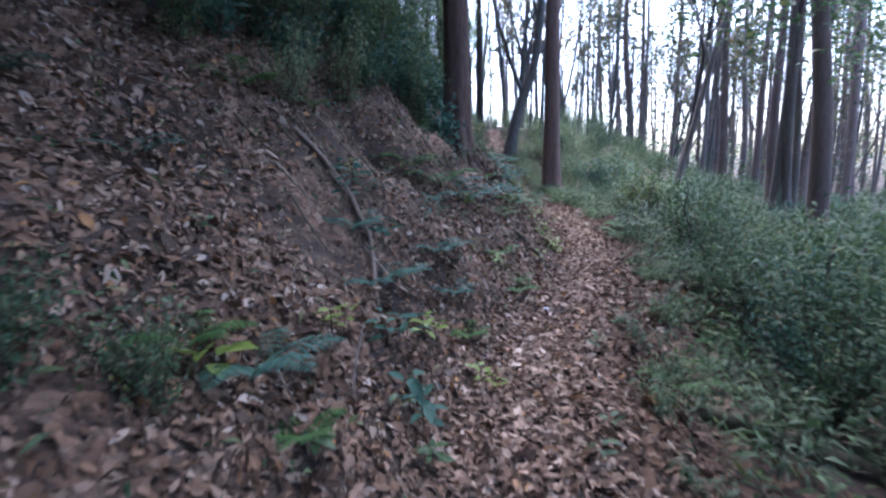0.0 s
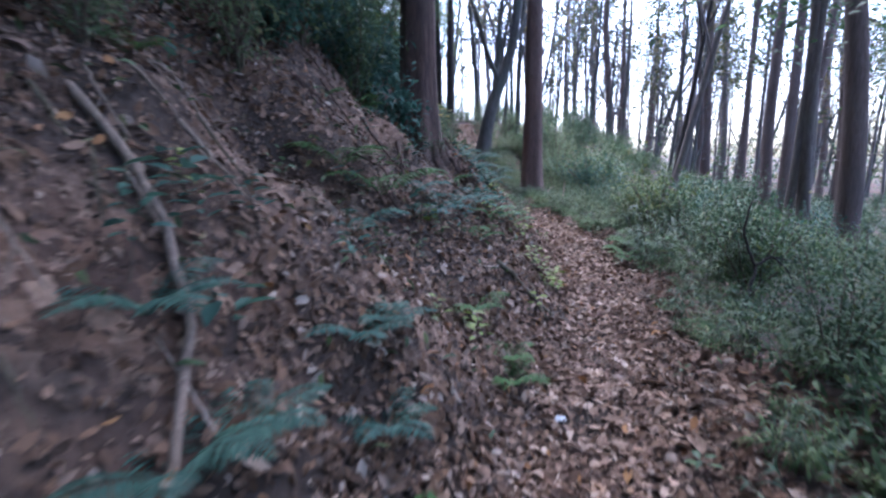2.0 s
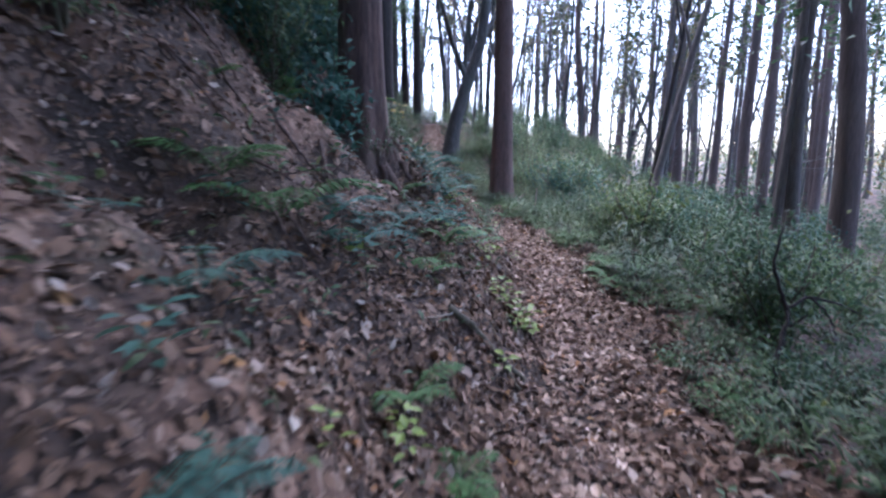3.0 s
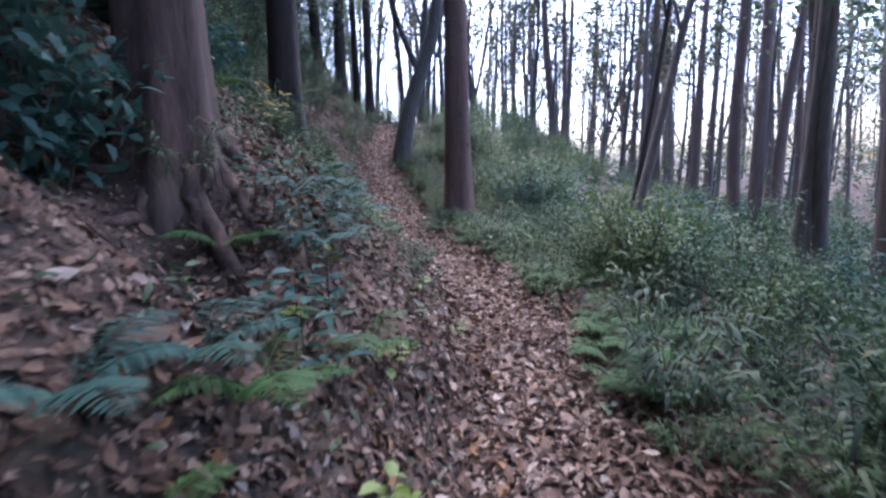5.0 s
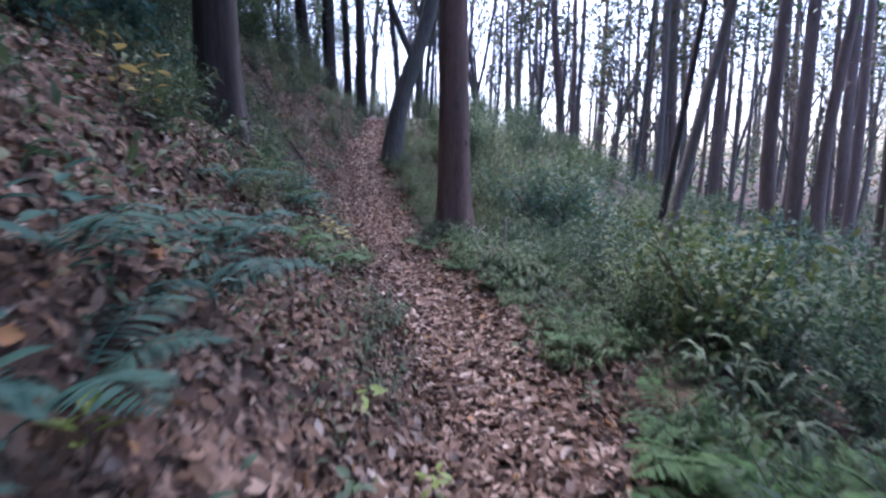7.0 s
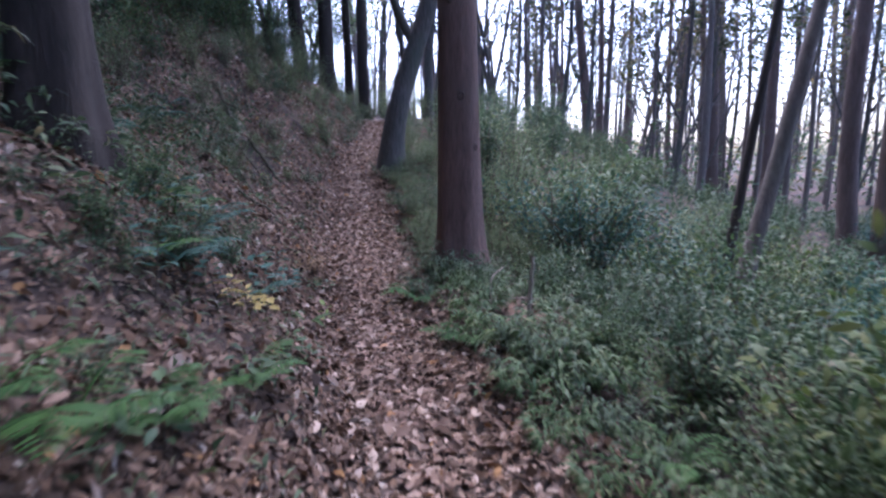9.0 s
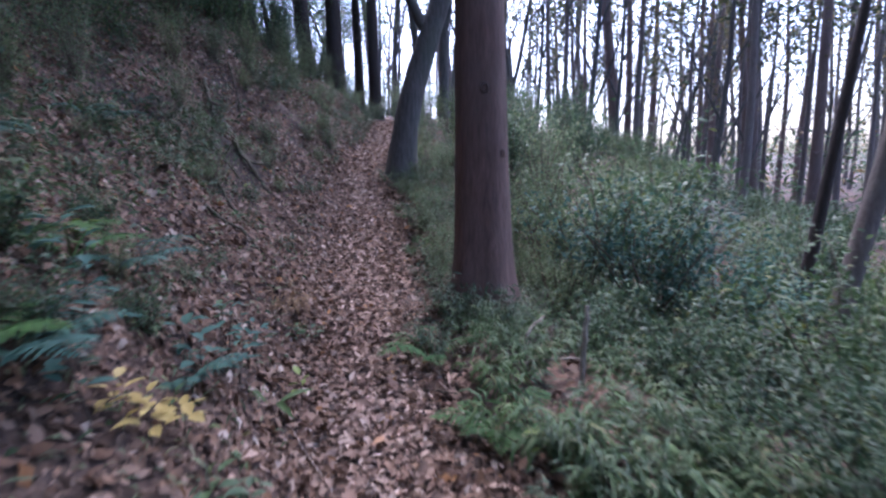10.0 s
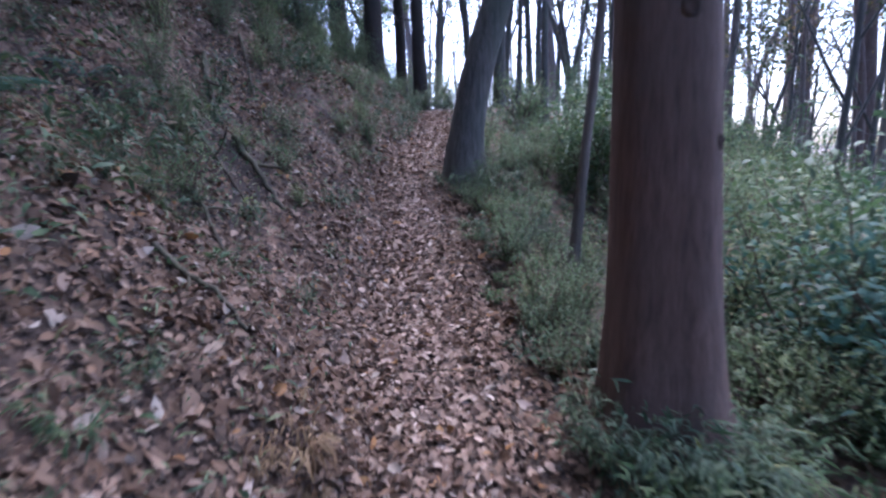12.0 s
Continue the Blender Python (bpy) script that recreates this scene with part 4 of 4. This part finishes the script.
for x, y, size in ((5.7, 11.4, 1.0), (4.3, 13.5, 1.15), (4.0, 14.1, 1.1), (4.7, 13.1, 0.9), (2.7, 3.6, 0.7), (3.3, 5.0, 0.6), (2.2, 2.9, 0.6), (4.6, 9.9, 0.7)):
    place_copy(blue_bush, x, y, size)
for x, y, size in ((4.25, 13.8, 1.0), (5.3, 14.6, 0.9)):
    place_copy(young, x, y, size)
for x, y, size in ((2.5, 12.98, 0.45), (2.66, 12.9, 0.42), (2.84, 12.88, 0.5), (3.0, 12.93, 0.5), (3.12, 13.08, 0.55), (2.42, 13.15, 0.4)):
    place_copy(fresh[0] if size > 0.48 else grasses[2], x, y, size)
# trees below the path, their crowns added overhead to shade the right side
for x, y, size, turn in ((6.8, 5.6, 1.0, 2.2), (4.9, -0.6, 1.0, 2.4), (9.6, 9.0, 0.95, 0.0)):
    place_copy(shade_canopy, x, y, size, turn)
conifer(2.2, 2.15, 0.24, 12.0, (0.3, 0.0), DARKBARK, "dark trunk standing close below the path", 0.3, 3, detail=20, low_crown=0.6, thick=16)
crooked = thing("crooked_sapling", "small crooked bare sapling with dark forking branches", "tree", "", on_ground(2.62, 5.52))
foot = np.array(on_ground(2.62, 5.52))
fork = np.array([2.8, 5.69, 0.6]) - foot
for name, pts, r0 in (("trunk", [(0, 0, -0.1), fork * (0.35, 0.3, 0.4), fork * (0.7, 0.6, 0.75), fork], 0.02),
                      ("limb", [fork, fork + (-0.07, 0.0, 0.12), fork + (-0.1, 0.02, 0.28), fork + (-0.05, 0.05, 0.5)], 0.013),
                      ("limb", [fork, fork + (0.12, 0.0, 0.06), fork + (0.3, 0.02, 0.03), fork + (0.52, 0.04, -0.05)], 0.012),
                      ("limb", [fork + (0.14, 0, 0.06), fork + (0.24, -0.05, -0.04), fork + (0.28, -0.06, -0.16)], 0.007)):
    p = np.asarray(pts, float)
    q = np.linspace(0, len(p) - 1, 10)
    g = Geo()
    tube(g, np.stack([np.interp(q, np.arange(len(p)), p[:, c]) for c in range(3)], -1) + rng.normal(0, 0.004, (10, 3)), np.linspace(r0, r0 * 0.5, 10), 6, 0.05)
    part(name, g, DARKBARK, crooked, smooth=True)
for k, x, y, size in ((0, 1.5, 22.0, 0.6), (1, 1.85, 22.3, 0.65), (2, 2.2, 22.1, 0.6), (0, 2.5, 21.8, 0.6), (1, 1.65, 22.7, 0.8), (2, 2.05, 22.8, 0.8), (0, 2.4, 22.6, 0.8), (1, 1.3, 21.6, 0.55), (2, 2.15, 16.72, 0.45), (0, 2.38, 16.78, 0.5), (1, 2.02, 16.95, 0.4), (2, 1.2, 20.2, 0.5), (0, 1.15, 19.2, 0.5), (1, 1.1, 18.3, 0.45), (2, 1.05, 17.6, 0.4)):
    place_copy(grasses[k], x, y, size)
for x, y, size in ((1.75, 22.5, 0.55), (2.3, 22.4, 0.6), (1.3, 22.2, 0.6), (2.75, 21.6, 0.7), (2.25, 16.7, 0.3), (0.95, 18.9, 0.4), (0.9, 20.0, 0.45), (0.85, 17.3, 0.35), (2.5, 19.2, 0.5), (2.6, 20.3, 0.6)):
    place_copy(bushes[3], x, y, size)
scatter(56, bushes[:3] + [blue_bush], 6.5, 17.0, -10.0, -4.0, 0.6, 0.95, 0.55, 53)
for k, x, y, size in ((0, 1.42, 18.4, 0.45), (1, 1.48, 18.9, 0.5), (2, 1.52, 19.5, 0.5), (0, 1.6, 20.2, 0.5), (1, 2.32, 19.3, 0.45), (2, 2.38, 20.1, 0.5), (0, 1.62, 20.9, 0.55), (1, 2.4, 20.9, 0.5)):
    place_copy(grasses[k], x, y, size)
# ferns at their places
for k, x, y, size in ((0, 1.34, 9.84, 0.5), (0, 1.46, 10.35, 0.55), (1, -0.62, 3.45, 0.75), (1, -0.3, 3.3, 0.6), (1, 0.05, 3.7, 0.55), (0, -0.32, 5.5, 0.8), (1, 0.25, 5.7, 0.9), (1, 0.5, 6.2, 0.8), (1, 1.05, 8.2, 0.9), (1, 0.95, 8.75, 0.9), (2, 1.15, 7.1, 1.0),
                      (1, 0.95, 7.6, 0.85)):
    place_copy(ferns[k], x, y, size, dz=0.02)
for k, x, y, size in ((0, -0.95, 1.8, 0.5), (0, -0.5, 1.65, 0.35), (1, -0.42, 3.12, 0.7), (0, 0.17, 3.35, 0.4), (1, 0.04, 4.03, 0.5), (0, 0.66, 4.45, 0.5), (0, 0.68, 4.65, 0.4), (1, -0.05, 3.9, 0.6), (1, 0.15, 5.8, 0.8), (1, 0.7, 6.5, 0.75), (1, 0.85, 9.4, 0.8), (0, 3.05, 8.15, 0.75), (0, 2.72, 7.35, 0.62), (0, 3.2, 8.5, 0.7), (2, 1.2, 9.6, 1.0), (2, 0.75, 11.6, 1.1),
                      (0, 3.25, 10.2, 0.6), (2, 2.95, 9.6, 0.9), (2, 2.3, 12.4, 1.0), (0, 2.6, 11.6, 0.7), (1, 1.0, 10.9, 0.9), (1, 0.9, 11.8, 0.8)):
    place_copy(ferns[k], x, y, size, dz=0.02)

# ---- small plants with single leaves ----


def seedling(x, y, stem, count, leaf, ratio, mat, label, name="seedling", spread_out=0.6):
    plant = thing(name, label, "plant", "small leafy plants", on_ground(x, y), rng.uniform(0, 6.28))
    g = Geo()
    t = np.linspace(0, 1, 6)[:, None]
    top = np.array([0.15 * stem, 0.05 * stem, stem])
    pts = top * t + np.array([0, 0, -0.03])
    tube(g, pts, np.linspace(0.004, 0.002, 6), 5)
    part("stem", g, STEM, plant, smooth=True)
    one = Geo()
    leaves(one, np.zeros((1, 3)), [(0, 1, 0)], [(0, 0, 1)], leaf, leaf * ratio, LEAF8, 0.8)
    me = one.mesh("leaf", mat)
    for k in range(count):
        f = 0.35 + 0.65 * (k + 1) / count
        a = k * 2.4
        ob = part("leaf", me, mat, plant)
        ob.matrix_basis = Matrix.LocRotScale(Vector(top * f + np.array([math.sin(-a), math.cos(a), 0]) * leaf * spread_out * 0.4 * rng.random()),
                                             Euler((rng.normal(0.1, 0.25), rng.normal(0, 0.25), a)), Vector((1, 1, 1)) * rng.uniform(0.7, 1.15))
    return plant


seedling(-0.84, 1.75, 0.12, 7, 0.15, 0.62, LIME, "bright yellow-green seedling with broad leaves")
for dx, dy, h in ((0, 0, 0.3), (0.09, 0.06, 0.24), (-0.08, 0.05, 0.26), (0.03, -0.09, 0.2), (0.12, -0.05, 0.18)):
    seedling(1.29 + dx, 6.28 + dy, h * 0.75, 13, 0.075, 0.62, LIME, "yellow-green sapling with rounded leaves at the path's edge", "sapling", 1.4)
for x, y in ((0.48, 9.1), (0.56, 9.16), (-0.5, 12.9)):
    seedling(x, y, 0.36, 9, 0.085, 0.55, YELLOW, "small plant with pale yellow autumn leaves", "yellow_plant", 1.2)
for x, y in ((1.02, 7.2), (0.95, 7.38), (0.85, 7.45), (0.75, 7.52), (0.65, 7.62), (1.02, 7.0), (0.9, 7.9), (1.1, 8.15), (0.98, 8.4), (1.1, 11.0), (1.0, 11.2), (1.2, 10.85), (0.95, 10.7), (1.05, 10.5), (1.35, 11.7), (1.25, 11.9), (1.3, 12.2),
             (0.35, 5.3), (0.2, 5.5), (0.5, 5.7), (-0.1, 4.2), (-0.45, 4.0), (-0.7, 3.5), (-0.6, 3.75), (-0.95, 4.6), (-0.2, 6.0), (0.2, 6.4)):
    seedling(x, y, rng.uniform(0.16, 0.34), 12, rng.uniform(0.065, 0.09), 0.5, SKY_TEAL, "blue-green sky-tinted broad-leaved plant on the bank", "leafy_plant", 1.6)
for x, y in ((1.3, 10.98), (1.36, 11.06), (1.24, 10.92), (1.33, 10.9)):
    seedling(x, y, 0.13, 8, 0.075, 0.6, YELLOW, "low plant with broad yellow leaves on the bank", "yellow_plant", 1.3)
for x, y, leaf in ((-0.26, 5.35, 0.1), (-0.42, 3.59, 0.12), (-0.66, 3.88, 0.13), (-0.28, 2.5, 0.12), (-0.22, 2.62, 0.1), (-0.15, 2.24, 0.13), (-0.1, 2.2, 0.1), (0.77, 7.93, 0.1), (0.92, 7.45, 0.11),
                   (0.9, 7.06, 0.11), (0.95, 6.79, 0.12), (1.05, 6.7, 0.1), (0.76, 11.45, 0.14), (0.7, 11.3, 0.13), (1.22, 11.54, 0.11), (1.3, 11.45, 0.09), (0.85, 6.9, 0.1)):
    seedling(x, y, 0.2, 8, leaf, 0.5, SKY_TEAL, "blue-green plant with broad glossy sky-tinted leaves", "leafy_plant", 1.4)
for x, y, leaf in ((-0.53, 2.31, 0.07), (-0.5, 2.38, 0.06), (-0.12, 2.86, 0.08), (-0.05, 2.95, 0.07), (0.22, 2.85, 0.07), (0.28, 2.8, 0.06), (0.52, 4.63, 0.07), (0.48, 4.7, 0.06), (1.26, 7.15, 0.08), (1.32, 7.3, 0.07), (1.78, 8.17, 0.06), (2.72, 11.25, 0.09)):
    seedling(x, y, 0.14, 9, leaf, 0.55, LIME, "small yellow-green plant among dead leaves", "leafy_plant", 1.4)
for x, y, leaf in ((1.34, 9.84, 0.08), (1.41, 9.93, 0.07), (1.46, 10.35, 0.08), (1.53, 10.44, 0.07), (1.55, 10.80, 0.08), (1.62, 10.89, 0.07), (1.30, 9.66, 0.08), (1.37, 9.75, 0.07), (1.43, 12.74, 0.08), (1.50, 12.83, 0.07)):
    seedling(x, y, 0.13, 10, leaf, 0.5, GREEN, "low green plant among the dead leaves", "leafy_plant", 1.4)
seedling(1.49, 11.72, 0.08, 3, 0.24, 0.2, MEADOW, "plant with long strap-shaped green leaves", "strap_leaved_plant", 0.6)
for k in range(34):
    y, d = rng.uniform(1.2, 15), rng.uniform(0.35, 2.0)
    seedling(float(path_x(y)) - d, y, rng.uniform(0.06, 0.18), int(rng.integers(5, 10)), rng.uniform(0.05, 0.085), 0.55, GREEN if k % 3 else LIME, "small green seedling among dead leaves")
for k in range(16):
    y, d = rng.uniform(1.5, 14), rng.uniform(-0.7, -0.32)
    seedling(float(path_x(y)) - d, y, rng.uniform(0.06, 0.15), int(rng.integers(5, 9)), rng.uniform(0.05, 0.08), 0.5, GREEN, "small green plant at the trodden path's edge")

# ---- dead wood ----


def stick(name, pts, r0, r1, mat, label, sides=7, twig=0):
    base = Vector(pts[0])
    p = np.asarray(pts, float) - np.array(base)
    s = np.linspace(0, len(p) - 1, 16)
    line = np.stack([np.interp(s, np.arange(len(p)), p[:, q]) for q in range(3)], -1)
    for _ in range(2):
        line[1:-1] = (line[:-2] + 2 * line[1:-1] + line[2:]) / 4
    line[1:-1] += rng.normal(0, r0 * 0.25, (14, 3))
    ob = thing(name, label, "root" if "root" in name else "log" if name == "log" else "stick", "", base)
    g = Geo()
    tube(g, line, np.linspace(r0, r1, 16), sides, 0.06)
    part("wood", g, mat, ob, smooth=True)
    for k in range(twig):
        g = Geo()
        i = rng.integers(5, 14)
        limb(g, line[i], unit(rng.normal(size=3) * (1, 1, 0.4)), np.linalg.norm(line[-1]) * 0.3, r1, 0, [], 4)
        part("twig", g, mat, ob)
    return ob


def lie(x, y, a, length, lift=0.015):
    """A line lying along the ground."""
    q = np.linspace(0, 1, 6)
    xs, ys = x + math.sin(a) * length * q, y + math.cos(a) * length * q
    return [(float(u), float(v), float(ground_z(u, v)) + lift) for u, v in zip(xs, ys)]


stick("exposed_root", [on_ground(-1.14, 4.03, 0.01), on_ground(-0.95, 3.95, 0.03), on_ground(-0.75, 3.78, 0.04), on_ground(-0.61, 3.63, 0.05), on_ground(-0.51, 3.47, 0.05), on_ground(-0.45, 3.22, 0.05), on_ground(-0.4, 2.98, -0.03)],
      0.02, 0.014, ROOTBARK, "pale curved root hanging over the bank")
stick("upright_stick", [on_ground(3.08, 11.88, -0.1), on_ground(3.1, 11.9, 0.2), on_ground(3.13, 11.94, 0.47)], 0.018, 0.014, DEADWOOD, "pale broken stick standing in the grass")
stick("curved_stick", [on_ground(2.86, 12.1, -0.03), on_ground(2.83, 12.12, 0.12), on_ground(2.86, 12.15, 0.24), on_ground(2.97, 12.2, 0.33)], 0.013, 0.007, DEADWOOD, "thin bent dead stick beside the big trunk")
stick("thin_stick", [on_ground(2.72, 12.06, 0.08), on_ground(2.9, 12.1, 0.09), on_ground(3.08, 12.12, 0.09), on_ground(3.25, 12.15, 0.06)], 0.009, 0.006, DEADWOOD, "thin grey stick lying level beside the big trunk", 6)
stick("log", lie(1.35, 2.55, 2.2, 0.75, 0.03), 0.055, 0.045, STEM, "mossy rotting log under the bushes", 10)
stick("fallen_branch", lie(0.76, 5.6, 1.65, 0.42, 0.03), 0.022, 0.016, STEM, "fallen branch lying on the bank's foot", 7, 2)
stick("fallen_branch", [on_ground(-0.36, 16.7, 0.12), on_ground(-0.24, 16.4, 0.1), on_ground(-0.05, 16.05, 0.07), on_ground(0.12, 15.7, 0.04)], 0.026, 0.018, STEM, "brown branch lying down the bank", 7, 2)
stick("fallen_branch", [on_ground(0.33, 15.42, 0.06), on_ground(0.46, 15.32, 0.06), on_ground(0.6, 15.24, 0.05), on_ground(0.74, 15.15, 0.03)], 0.026, 0.018, STEM, "brown branch lying down the bank", 7, 1)
for x, y, a, length in ((0.35, 14.6, 2.5, 0.6), (0.0, 15.3, 2.2, 0.8), (-0.3, 17.6, 2.7, 0.9), (0.6, 13.6, 2.0, 0.5), (-0.3, 14.0, 2.6, 0.7)):
    stick("fallen_branch", lie(x, y, a, length, 0.04), 0.015, 0.009, STEM, "thin dark branch lying down the leafy bank", 6, 1)
stick("dry_stalk", [on_ground(-0.41, 2.09, -0.03), on_ground(-0.39, 2.11, 0.15), on_ground(-0.36, 2.14, 0.31)], 0.005, 0.004, DEADWOOD, "thin dry stalk leaning on the bank", 5)
for k in range(5):                                    # roots of the dark conifer, running downhill
    a = radians(70 + 34 * k)
    q = np.linspace(0.08, 0.5 + 0.12 * (k % 2), 7)
    pts = [on_ground(0.23 + math.sin(a + 0.5 * u) * u, 7.8 + math.cos(a + 0.5 * u) * u, 0.05 * (0.3 - u)) for u in q]
    stick("tree_root", pts, 0.055, 0.02, OLDBARK, "thick spreading root of the dark conifer", 9)
stick("tree_root", [on_ground(0.34, 7.66, -0.01), on_ground(0.52, 7.42, -0.015), on_ground(0.76, 7.18, -0.01), on_ground(0.98, 6.92, -0.01), on_ground(1.1, 6.72, -0.04)], 0.045, 0.025, OLDBARK, "long root running down the bank to the path", 9)
for k in range(16):                                   # thin roots laid bare on the steep part of the bank
    x, y = rng.uniform(-1.5, -0.75), rng.uniform(3.0, 4.6)
    a = rng.normal(1.9, 0.45)
    stick("bare_root", lie(x, y, a, rng.uniform(0.2, 0.5), rng.uniform(0.02, 0.06)), rng.uniform(0.006, 0.013), 0.004, ROOTBARK if k % 2 else STEM, "thin bare root on the eroded bank", 5, k % 2)
for k in range(14):
    x, y = rng.uniform(-0.75, 0.05), rng.uniform(5.4, 7.3)
    stick("bare_root", lie(x, y, rng.normal(2.0, 0.5), rng.uniform(0.25, 0.6), rng.uniform(0.02, 0.05)), rng.uniform(0.008, 0.018), 0.005, OLDBARK, "dark bare root on the eroded bank", 5, 1)
for k in range(44):
    y, d = rng.uniform(0.8, 17), rng.uniform(-0.5, 3.2)
    stick("fallen_twig", lie(float(path_x(y)) - d, y, rng.uniform(0, 6.28), rng.uniform(0.15, 0.55), 0.03), rng.uniform(0.003, 0.007), 0.002, DEADWOOD if k % 2 else STEM, "thin dead twig lying on leaves", 4, k % 3)
g = Geo()
a = np.linspace(0, 2 * np.pi, 9, endpoint=False)
crumple = np.concatenate([[(0, 0, 0.035)], np.stack([np.cos(a) * 0.035, np.sin(a) * 0.03, 0.02 + 0.01 * np.cos(3 * a)], -1), np.stack([np.cos(a) * 0.05, np.sin(a) * 0.045, 0.004 + 0.006 * np.sin(4 * a)], -1)])
fan = np.stack([np.zeros(9, int), 1 + np.arange(9), 1 + (np.arange(9) + 1) % 9], 1)
ring = np.stack([1 + np.arange(9), 10 + np.arange(9), 1 + (np.arange(9) + 1) % 9], 1)
ring2 = np.stack([10 + np.arange(9), 10 + (np.arange(9) + 1) % 9, 1 + (np.arange(9) + 1) % 9], 1)
g.add(crumple, np.concatenate([fan, ring, ring2]))
scrap = tagged(new("paper_scrap", g.mesh("paper_scrap", PAPER)), "small crumpled white scrap lying on the path", "litter")
scrap.location = on_ground(0.87, 4.25, 0.012)
scrap.scale = (0.65, 0.65, 0.6)
